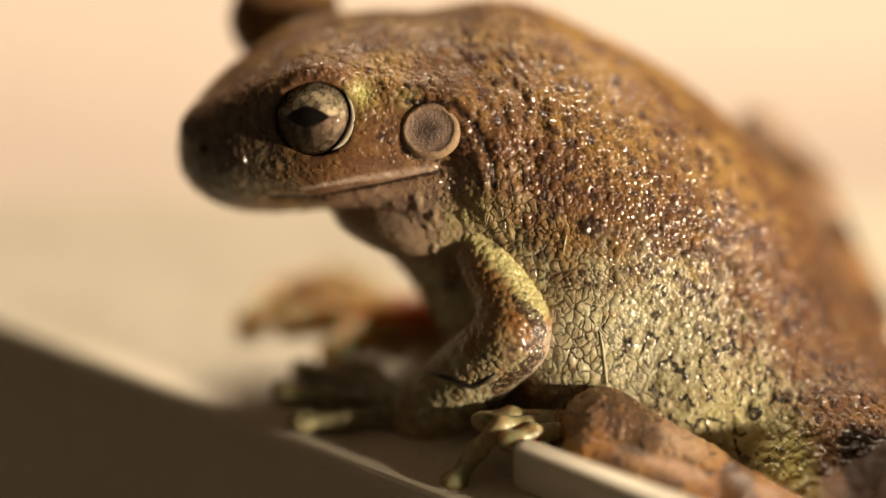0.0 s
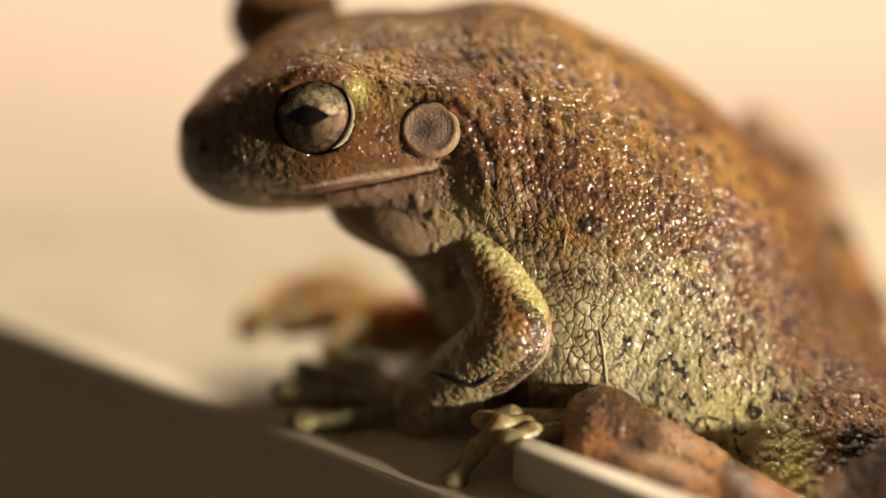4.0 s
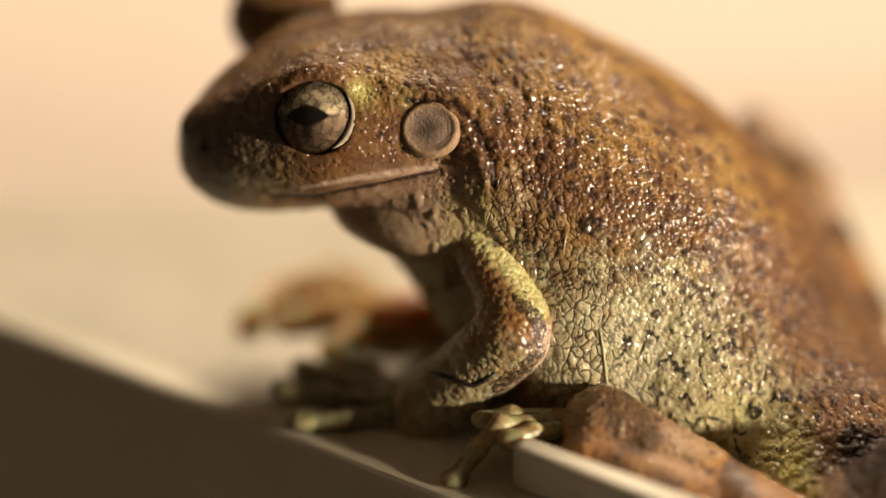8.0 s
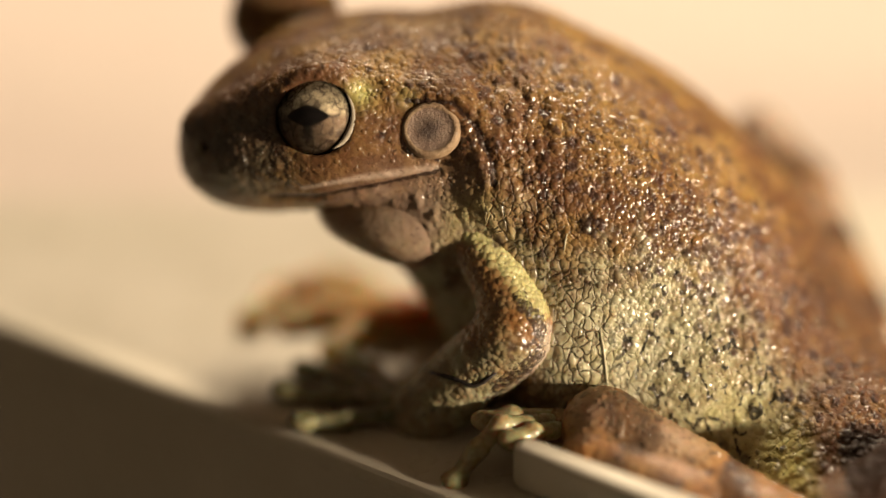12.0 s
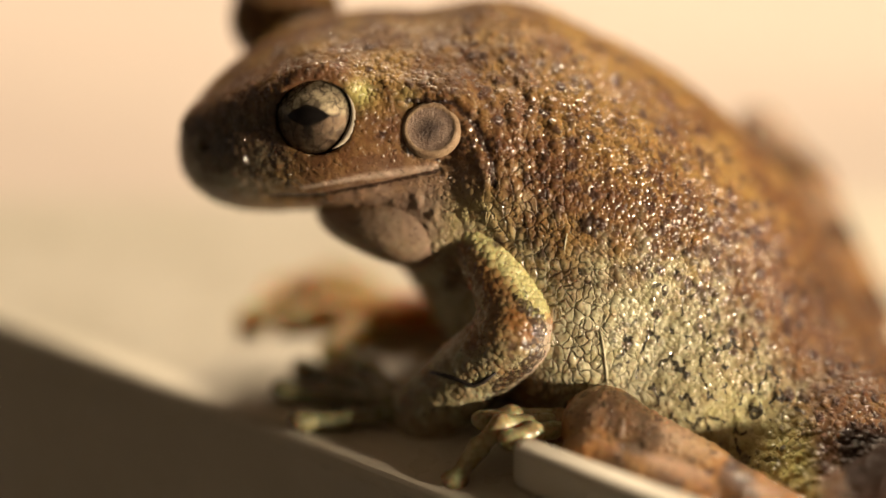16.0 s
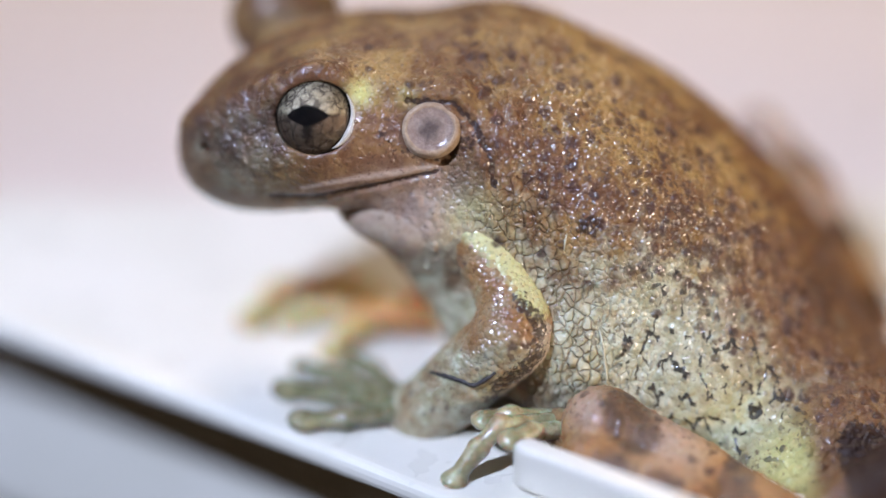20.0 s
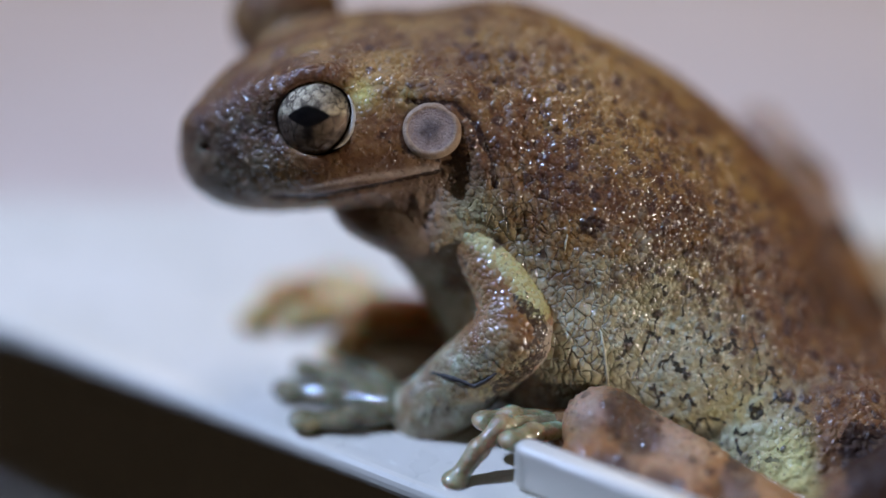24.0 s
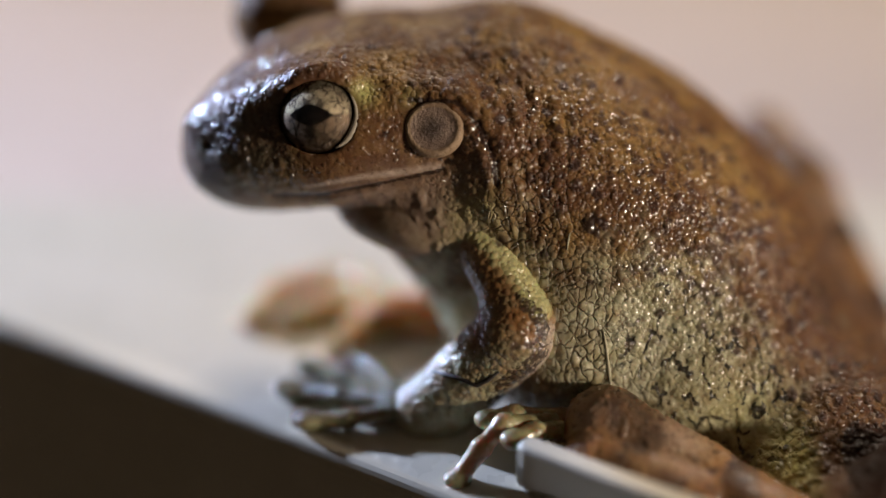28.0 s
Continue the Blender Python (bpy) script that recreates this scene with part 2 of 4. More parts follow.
# ---- mesh helpers ----
def part(name, mesh, mat, parent=None, label="", soft=True):
    """Links a mesh (a bmesh or mesh data) as one object under a thing or part."""
    if isinstance(mesh, bmesh.types.BMesh):
        data = bpy.data.meshes.new(name)
        mesh.to_mesh(data)
        mesh.free()
        data.polygons.foreach_set("use_smooth", [soft] * len(data.polygons))
    else:
        data = mesh
    data.materials.append(mat)
    ob = new(name, data)
    if parent is not None:
        ob.parent = parent
    if label:
        ob["label"] = label
    return ob


def data_mesh(name, verts, faces, attrs=None):
    """Smooth mesh data from arrays in mm, with one float attribute for each name."""
    data = bpy.data.meshes.new(name)
    data.from_pydata((np.asarray(verts) * MM).tolist(), [], np.asarray(faces).tolist())
    data.polygons.foreach_set("use_smooth", [True] * len(data.polygons))
    for key, values in (attrs or {}).items():
        layer = data.attributes.new(key, "FLOAT", "POINT")
        layer.data.foreach_set("value", np.asarray(values, dtype=np.float32))
    return data


def to_np(m):
    return np.array(m.to_3x3())


# A body is a list of forms that melt into one another: ("ball", centre, radii, turn) or ("limb", a, b, ra, rb), each with a blend width.
def form_distance(form, pts):
    if form[0] == "ball":
        _, c, r, turn = form[:4]
        q = (pts - np.array(c)) @ turn
        r = np.array(r)
        k0 = np.sqrt(((q / r) ** 2).sum(-1))
        k1 = np.sqrt(((q / (r * r)) ** 2).sum(-1)) + 1e-9
        return k0 * (k0 - 1.0) / k1
    _, a, b, ra, rb = form[:5]
    a, b = np.array(a), np.array(b)
    ab = b - a
    h = np.clip(((pts - a) @ ab) / (ab @ ab), 0, 1)
    return np.sqrt((((pts - a) - h[..., None] * ab) ** 2).sum(-1)) - (ra + (rb - ra) * h)


def form_box(form, extra):
    if form[0] == "ball":
        r = max(form[2]) + extra
        c = np.array(form[1])
        return c - r, c + r
    a, b, r = np.array(form[1]), np.array(form[2]), max(form[3], form[4]) + extra
    return np.minimum(a, b) - r, np.maximum(a, b) + r


def melt(d, e, k):
    h = np.clip(0.5 + 0.5 * (d - e) / k, 0, 1)
    return d + (e - d) * h - k * h * (1 - h)


def body_distance(forms, carves, pts):
    d = np.full(pts.shape[:-1], 1e3)
    for form, k in forms:
        d = melt(d, form_distance(form, pts), k)
    for form, k in carves:
        d = -melt(-d, form_distance(form, pts), k)
    return d


def body_mesh(forms, carves, step):
    """The skin round the melted forms, as vertices (mm) and quads: one vertex in each grid cell that the skin crosses."""
    boxes = [form_box(f, 1.5) for f, _ in forms]
    lo = np.min([b[0] for b in boxes], axis=0)
    hi = np.max([b[1] for b in boxes], axis=0)
    n = np.ceil((hi - lo) / step).astype(int) + 1
    axes = [lo[i] + np.arange(n[i]) * step for i in range(3)]
    d = np.full(n, 50.0, dtype=np.float32)
    for job, sign in ((forms, 1), (carves, -1)):
        for form, k in job:
            a, b = form_box(form, 2.5 * k + 2 * step)
            s = [slice(max(0, int((a[i] - lo[i]) / step)), max(0, min(n[i], int((b[i] - lo[i]) / step) + 2))) for i in range(3)]
            pts = np.stack(np.meshgrid(*[axes[i][s[i]] for i in range(3)], indexing="ij"), -1)
            if pts.size == 0:
                continue
            e = form_distance(form, pts)
            d[tuple(s)] = melt(d[tuple(s)], e, k) if sign > 0 else -melt(-d[tuple(s)], e, k)
    ins = d < 0
    corner = [(i, j, k) for i in (0, 1) for j in (0, 1) for k in (0, 1)]
    cut = [ins[i:n[0] - 1 + i, j:n[1] - 1 + j, k:n[2] - 1 + k] for i, j, k in corner]
    count = sum(c.astype(np.int8) for c in cut)
    cell = np.argwhere((count > 0) & (count < 8))
    val = np.stack([d[cell[:, 0] + i, cell[:, 1] + j, cell[:, 2] + k] for i, j, k in corner], -1)
    total, hits = np.zeros((len(cell), 3)), np.zeros(len(cell))
    for p in range(8):
        for q in range(p + 1, 8):
            if sum(abs(x - y) for x, y in zip(corner[p], corner[q])) == 1:
                on = (val[:, p] < 0) != (val[:, q] < 0)
                t = val[on, p] / (val[on, p] - val[on, q])
                total[on] += np.array(corner[p]) + t[:, None] * (np.array(corner[q]) - np.array(corner[p]))
                hits[on] += 1
    verts = lo + (cell + total / hits[:, None]) * step
    ident = np.full(n, -1, dtype=np.int32)
    ident[tuple(cell.T)] = np.arange(len(cell))
    quads = []
    for ax in range(3):
        u, v = (ax + 1) % 3, (ax + 2) % 3
        a = [slice(1, -1)] * 3
        a[ax] = slice(0, -1)
        b = list(a)
        b[ax] = slice(1, None)
        base = np.argwhere(ins[tuple(a)] != ins[tuple(b)]) + np.array([0 if i == ax else 1 for i in range(3)])
        flip = ins[tuple(base.T)]
        eu, ev = np.eye(3, dtype=int)[u], np.eye(3, dtype=int)[v]
        ring = np.stack([ident[tuple((base - m).T)] for m in (eu + ev, ev, 0 * eu, eu)], -1)
        ring[~flip] = ring[~flip][:, ::-1]
        quads.append(ring)
    quads = np.concatenate(quads)
    return verts, quads[(quads >= 0).all(1)]


def vertex_normals(verts, quads):
    n = np.cross(verts[quads[:, 2]] - verts[quads[:, 0]], verts[quads[:, 3]] - verts[quads[:, 1]])
    out_n = np.zeros_like(verts)
    for i in range(4):
        np.add.at(out_n, quads[:, i], n)
    return out_n / (np.linalg.norm(out_n, axis=1)[:, None] + 1e-9)


def near_line(pts, line):
    """Distance from each point to a chain of places."""
    best = np.full(len(pts), 1e9)
    for a, b in zip(line, line[1:]):
        best = np.minimum(best, form_distance(("limb", a, b, 0, 0), pts))
    return best


def blobs(pts, spots, depth=0.25):
    """Soft patches: the greatest of w * exp(-(d/r)^2) over places with a radius and weight; they run on in depth."""
    best = np.zeros(len(pts))
    for x, y, z, r, w in spots:
        d2 = (((pts - np.array((x, y, z))) * np.array((1, depth, 1))) ** 2).sum(1)
        best = np.maximum(best, w * np.exp(-d2 / (r * r)))
    return best


def smooth(x, lo, hi):
    t = np.clip((x - lo) / (hi - lo), 0, 1)
    return t * t * (3 - 2 * t)


def skin_attrs(pts, **given):
    attrs = {k: np.zeros(len(pts)) for k in ("pale", "green", "dark", "spot", "crack", "cream", "orange", "slate", "mark")}
    attrs["relief"], attrs["wet"], attrs["gold"] = np.ones(len(pts)), np.ones(len(pts)), np.full(len(pts), 0.5)
    attrs.update(given)
    return attrs


def split_parts(verts, quads, attrs, masks, mat, parent):
    """Cuts one skin into part meshes that keep the whole skin's normals."""
    normals = vertex_normals(verts, quads)
    made = []
    for name, mask, label in masks:
        keep = quads[mask]
        used, index = np.unique(keep, return_inverse=True)
        data = data_mesh(name, verts[used], index.reshape(keep.shape), {k: v[used] for k, v in attrs.items()})
        data.normals_split_custom_set_from_vertices(normals[used].tolist())
        made.append(part(name, data, mat, parent, label))
    return made


def turned_disc(profile, sides, wobble=0.0):
    """A bmesh turned about z from (radius, height) pairs in mm."""
    bm = bmesh.new()
    rings = []
    for r, h in profile:
        if r < 1e-6:
            rings.append([bm.verts.new((0, 0, h * MM))])
        else:
            rings.append([bm.verts.new((r * MM * math.cos(2 * math.pi * i / sides) * (1 + wobble * math.sin(3 * 2 * math.pi * i / sides)),
                                        r * MM * math.sin(2 * math.pi * i / sides), h * MM)) for i in range(sides)])
    for a, b in zip(rings, rings[1:]):
        for i in range(sides):
            j = (i + 1) % sides
            if len(a) == 1:
                bm.faces.new((a[0], b[i], b[j]))
            elif len(b) == 1:
                bm.faces.new((a[i], b[0], a[j]))
            else:
                bm.faces.new((a[i], b[i], b[j], a[j]))
    bmesh.ops.recalc_face_normals(bm, faces=bm.faces)
    return bm


def tube(line, radii, sides=10):
    """A round tube along a chain of places (mm) with a radius at each."""
    bm = bmesh.new()
    pts = [Vector(p) for p in line]
    rings = []
    for i, p in enumerate(pts):
        way = (pts[min(i + 1, len(pts) - 1)] - pts[max(i - 1, 0)]).normalized()
        side = way.cross(Vector((0.2, 1, 0.3))).normalized()
        up = side.cross(way)
        rings.append([bm.verts.new((p + (side * math.cos(a) + up * math.sin(a)) * radii[i]) * MM)
                      for a in (2 * math.pi * k / sides for k in range(sides))])
    for a, b in zip(rings, rings[1:]):
        for i in range(sides):
            bm.faces.new((a[i], a[(i + 1) % sides], b[(i + 1) % sides], b[i]))
    bm.faces.new(rings[0][::-1])
    bm.faces.new(rings[-1])
    bmesh.ops.recalc_face_normals(bm, faces=bm.faces)
    return bm


def prism(outline, z0, z1, bevel=0.0, segments=3):
    """An upright slab over a plan outline (room metres)."""
    bm = bmesh.new()
    low = [bm.verts.new((x, y, z0)) for x, y in outline]
    top = [bm.verts.new((x, y, z1)) for x, y in outline]
    bm.faces.new(low[::-1])
    bm.faces.new(top)
    for i in range(len(outline)):
        j = (i + 1) % len(outline)
        bm.faces.new((low[i], low[j], top[j], top[i]))
    bmesh.ops.recalc_face_normals(bm, faces=bm.faces)
    if bevel:
        bmesh.ops.bevel(bm, geom=bm.edges[:], offset=bevel, segments=segments, affect="EDGES", profile=0.5)
    return bm


# ---- the room ----
def setting(name, bm, mat, label):
    ob = part(name, bm, mat, soft=False)
    return tagged(ob, label, "", "", "structure")


def box_outline(x0, y0, x1, y1):
    return [(x0, y0), (x1, y0), (x1, y1), (x0, y1)]


TABLE_Z = SHELF_Z - 0.034
setting("wall_north", prism(box_outline(-1.9, 1.5, 1.9, 1.6), 0, 2.4), PAINT, "smooth wall in pale pinkish cream paint")
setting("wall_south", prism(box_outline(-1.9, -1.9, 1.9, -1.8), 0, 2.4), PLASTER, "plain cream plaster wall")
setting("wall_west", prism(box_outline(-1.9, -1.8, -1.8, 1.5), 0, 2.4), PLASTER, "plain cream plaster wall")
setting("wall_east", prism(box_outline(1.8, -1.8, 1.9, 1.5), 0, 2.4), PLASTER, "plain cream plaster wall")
setting("floor", prism(box_outline(-1.9, -1.9, 1.9, 1.6), -0.1, 0), FLOOR, "plain dull brown floor")
setting("ceiling", prism(box_outline(-1.9, -1.9, 1.9, 1.6), 2.4, 2.5), PLASTER, "plain cream ceiling")


FAR_Y = 0.051
# ---- the white tray: a slab with a slanting front edge, an apron below it and a raised lip ----
EDGE_A, EDGE_B = out((-48.4, 26.0, -8.2)), out((-3.4, -3.1, -23.7))
ALONG = Vector((EDGE_B.x - EDGE_A.x, EDGE_B.y - EDGE_A.y, 0)).normalized()
INWARD = Vector((-ALONG.y, ALONG.x, 0))


def shelf_place(s, inset):
    """A plan place s metres along the front edge from EDGE_A, set in from it."""
    p = Vector((EDGE_A.x, EDGE_A.y, 0)) + ALONG * s + INWARD * inset
    return (p.x, p.y)


def wall_end(inset):
    """Where the line parallel to the front edge meets the far edge."""
    x, y = shelf_place(0, inset)
    s = (FAR_Y - 0.001 - y) / ALONG.y
    return shelf_place(s, inset)


def table():
    """A table turned like the tray, whose front edge overhangs the table's."""
    thing = tagged(new("table"), "pale pinkish table top under the white tray", "table")
    plan = lambda s0, i0, s1, i1: [shelf_place(s0, i0), shelf_place(s1, i0), shelf_place(s1, i1), shelf_place(s0, i1)]
    part("table_top", prism(plan(-0.7, 0.018, 0.8, 0.95), TABLE_Z - 0.03, TABLE_Z, 0.004), TABLE, thing, soft=False)
    for s, i in ((-0.65, 0.05), (0.75, 0.05), (-0.65, 0.90), (0.75, 0.90)):
        part("leg", prism(plan(s - 0.03, i - 0.03, s + 0.03, i + 0.03), 0, TABLE_Z - 0.03, 0.003), TABLE, thing, soft=False)


def shelf():
    thing = tagged(new("plastic_tray"), "glossy white plastic tray with slanting front edge and raised lip", "tray")
    thing.location = (0, 0, SHELF_Z)
    right = 0.24
    slab = prism([wall_end(0), shelf_place(right, 0), (0.34, FAR_Y - 0.001)], -0.0026, 0.0, 0.0010)
    part("tray_top", slab, PLASTIC, thing, soft=False)
    apron = prism([wall_end(0.011), shelf_place(right - 0.01, 0.011), shelf_place(right - 0.01, 0.014), wall_end(0.014)], -0.034, -0.0027)
    part("side_wall", apron, PLASTIC, thing, "white plastic side wall below the edge", False)
    back = prism([(wall_end(0.011)[0] + 0.004, FAR_Y - 0.007), (0.33, FAR_Y - 0.007), (0.33, FAR_Y - 0.004), (wall_end(0.011)[0] + 0.004, FAR_Y - 0.004)], -0.034, -0.0027)
    part("side_wall", back, PLASTIC, thing, soft=False)
    a = out((8.5, -6.0, -19.3))
    height = a.z - SHELF_Z
    rel = Vector((a.x - EDGE_A.x, a.y - EDGE_A.y, 0))
    s0, inset = rel.dot(ALONG), rel.dot(INWARD)
    # plan of the lip: a rounded end, then straight on
    half, start = 0.0014, s0 - 0.0014
    turn = [radians(a) for a in range(90, 271, 20)]
    plan = [shelf_place(start + half + half * math.cos(a), inset + half * math.sin(a)) for a in turn]
    lip = prism(plan + [shelf_place(right - 0.02, inset - half), shelf_place(right - 0.02, inset + half)], 0.0, height, 0.0008, 6)
    part("raised_lip", lip, PLASTIC, thing, "rounded white raised lip", False)
    return thing


table()
shelf()

# ---- the frog ----
frog = tagged(new("tree_frog"), "large warty brown tree frog with olive flanks on white tray", "frog")
frog.matrix_world = LEAN
UNLEAN = pose(0, 0, 0, ELEV, 0, 0)
HEAD_TURN = to_np(UNLEAN @ pose(0, 0, 0, 0, 0, 11) @ pose(0, 0, 0, 0, -4, 0))
TRUNK_TURN = to_np(UNLEAN @ pose(0, 0, 0, 0, 0, 15) @ pose(0, 0, 0, 0, 45, 0))
STRAIGHT = np.eye(3)

EYE_AT = (-12.8, 0.6, 13.5)
EARDRUM_AT = (-1.3, -2.45, 12.1)
FAR_EYE_AT = (-17.6, 20.0, 25.1)
# the thick upper lid: an arc over the eye
LID = [(EYE_AT[0] + 4.4 * math.cos(radians(a)), EYE_AT[1] - 0.6 - 1.2 * math.sin(radians(a)), EYE_AT[2] + 4.35 * math.sin(radians(a))) for a in range(138, 18, -19)]
HEAD_FORMS = [
    (("ball", (-7.9, 10.0, 14.8), (17, 13, 9.5), HEAD_TURN), 3.0),
    (("ball", (-19.9, 10.3, 10.5), (7.7, 6.4, 5.9), HEAD_TURN), 5.0),
    (("ball", (-12.2, 3.4, 15.4), (5.6, 4.8, 5.0), HEAD_TURN), 2.0),
    (("ball", (-16.9, 18.0, 24.8), (6.0, 5.2, 5.4), HEAD_TURN), 2.0),
    (("limb", (-25.3, 7.0, 12.7), (-16.3, 0.8, 16.1), 1.6, 1.8), 2.2),
    (("limb", (-5.4, 0.0, 16.1), (0.9, -0.5, 15.0), 1.2, 1.4), 2.0),
    (("limb", (0.9, -0.5, 15.0), (4.2, -0.5, 11.5), 1.4, 1.2), 2.0),
    (("limb", (4.2, -0.5, 11.5), (5.4, -0.5, 5.8), 1.2, 0.8), 2.0),
]
LID_WIDTH = (0.4, 0.7, 0.85, 0.9, 0.85, 0.65, 0.3)
HEAD_FORMS += [(("limb", p, q, a, b), 1.1) for p, q, a, b in zip(LID, LID[1:], LID_WIDTH, LID_WIDTH[1:])]
TRUNK_FORMS = [
    (("ball", (22.1, 18.0, -1.8), (27, 18, 17), TRUNK_TURN), 4.0),
    (("ball", (6.9, 13.0, 8.4), (15, 13, 15), TRUNK_TURN), 6.0),
    (("ball", (26.8, 16.0, -13.2), (17, 16, 12), STRAIGHT), 5.0),
    (("ball", (37.4, 20.0, -17.0), (13, 14, 12), STRAIGHT), 5.0),
    (("limb", (2.7, 11.0, 0.7), (7.5, 12.0, -7.7), 5.5, 7.5), 4.0),
    (("ball", (13.5, 7.0, -9.3), (8, 7.5, 9), STRAIGHT), 4.0),
    (("ball", (-0.5, 8.0, 4.1), (6.5, 7, 5), HEAD_TURN), 3.0),
    (("ball", (1.8, 7.5, 6.8), (4.5, 5.0, 4.5), STRAIGHT), 4.0),
    (("ball", (41.6, 9.0, -24.1), (15, 13, 13), STRAIGHT), 4.0),
    (("ball", (44.7, 4.0, -29.0), (13, 10, 8), STRAIGHT), 3.0),
    (("ball", (34.5, 9.0, -23.5), (9, 9, 8), STRAIGHT), 3.0),
    (("ball", (37.5, 3.0, -25.0), (5, 7.8, 4.6), STRAIGHT), 3.0),
    (("ball", (9.0, 15.0, 15.0), (13, 11, 9.6), TRUNK_TURN), 4.0),
    (("ball", (19.0, 17.0, 9.0), (14, 12, 10.5), TRUNK_TURN), 4.0),
    (("limb", (38.6, -8.0, -26.0), (46.5, -6.5, -23.6), 3.0, 5.0), 2.0),
]
CARVES = [(("ball", (-12.7, -2.4, 13.1), (3.6, 3.6, 3.6), STRAIGHT), 0.3), (("ball", (-20.4, -4.6, 10.6), (7, 4.4, 3.0), HEAD_TURN), 2.5), (("limb", (-24.4, 1.0, 10.3), (-24.5, 7.0, 10.6), 0.35, 0.3), 0.5),
          (("ball", EYE_AT, (4.18, 4.18, 4.18), STRAIGHT), 0.5), (("ball", FAR_EYE_AT, (4.18, 4.18, 4.18), STRAIGHT), 0.5)]


def grain(pts, size, seed, share=0.6):
    """Low domes, at most one for each cell of that size: their heights, 0 to 1."""
    h = np.zeros(len(pts))
    for i, p in enumerate(pts / size):
        d, q = noise.voronoi(Vector(p) + Vector((seed, 0, 0)))
        tag = (math.sin(q[0].x * 12.9 + q[0].y * 78.2 + q[0].z * 37.7) * 43758.5) % 1.0
        wide = 0.30 + 0.35 * ((tag * 7.3) % 1.0)
        h[i] = max(0.0, 1 - (d[0] / wide) ** 2) if tag < share else 0.0
    return h


def granules(verts, quads, attrs, share, density=0.32, mat=SKIN):
    """Thousands of small moist domes that sit in the skin of the side turned to the camera."""
    rng = np.random.RandomState(11)
    normals = vertex_normals(verts, quads)
    room = (normals[:, 1] < 0.15) & (np.linalg.norm(verts - np.array(EYE_AT), axis=1) > 5.0) & (np.linalg.norm(verts - np.array(EARDRUM_AT), axis=1) > 3.4)
    pick = np.nonzero(room & (rng.rand(len(verts)) < density * share))[0]
    sides, tilt = 8, radians(40)
    ang = np.arange(sides) * 2 * np.pi / sides
    unit = np.concatenate([np.stack([np.cos(ang) * math.sin(k), np.sin(ang) * math.sin(k), np.full(sides, math.cos(k) - math.cos(tilt))], -1) / math.sin(tilt)
                           for k in (tilt, tilt * 0.5)] + [np.array([[0, 0, (1 - math.cos(tilt)) / math.sin(tilt)]])])
    quad = [(i, (i + 1) % sides, sides + (i + 1) % sides, sides + i) for i in range(sides)]
    cap = [(sides + i, sides + (i + 1) % sides, 2 * sides) for i in range(sides)]
    n = normals[pick]
    side = np.cross(n, (0.3, 0.2, 0.9))
    side /= np.linalg.norm(side, axis=1)[:, None]
    up = np.cross(n, side)
    size = 0.20 + 0.22 * rng.rand(len(pick)) ** 2
    size = size * (0.9 + 0.45 * share[pick])
    tall = size * rng.uniform(0.75, 1.0, len(pick))
    shift = rng.uniform(-0.16, 0.16, (2, len(pick), 1))
    centre = verts[pick] - n * 0.02 + side * shift[0] + up * shift[1]
    pts = centre[:, None] + size[:, None, None] * (unit[None, :, :1] * side[:, None] + unit[None, :, 1:2] * up[:, None]) + (tall[:, None] * unit[None, :, 2])[:, :, None] * n[:, None]
    m = len(unit)
    faces = [tuple(v + k * m for v in f) for k in range(len(pick)) for f in quad + cap]
    data = bpy.data.meshes.new("granular_layer")
    data.from_pydata((pts.reshape(-1, 3) * MM).tolist(), [], faces)
    data.polygons.foreach_set("use_smooth", [True] * len(data.polygons))
    wide = {k: np.repeat(v[pick], m) for k, v in attrs.items()}
    wide["relief"], wide["wet"] = np.zeros(len(pick) * m), np.clip(1.3 * wide["wet"] + 0.2, 0, 1)
    for key, values in wide.items():
        data.attributes.new(key, "FLOAT", "POINT").data.foreach_set("value", values.astype(np.float32))
    tagged(part("granular_layer", data, mat, frog, "moist skin granules"), kind="stuff")


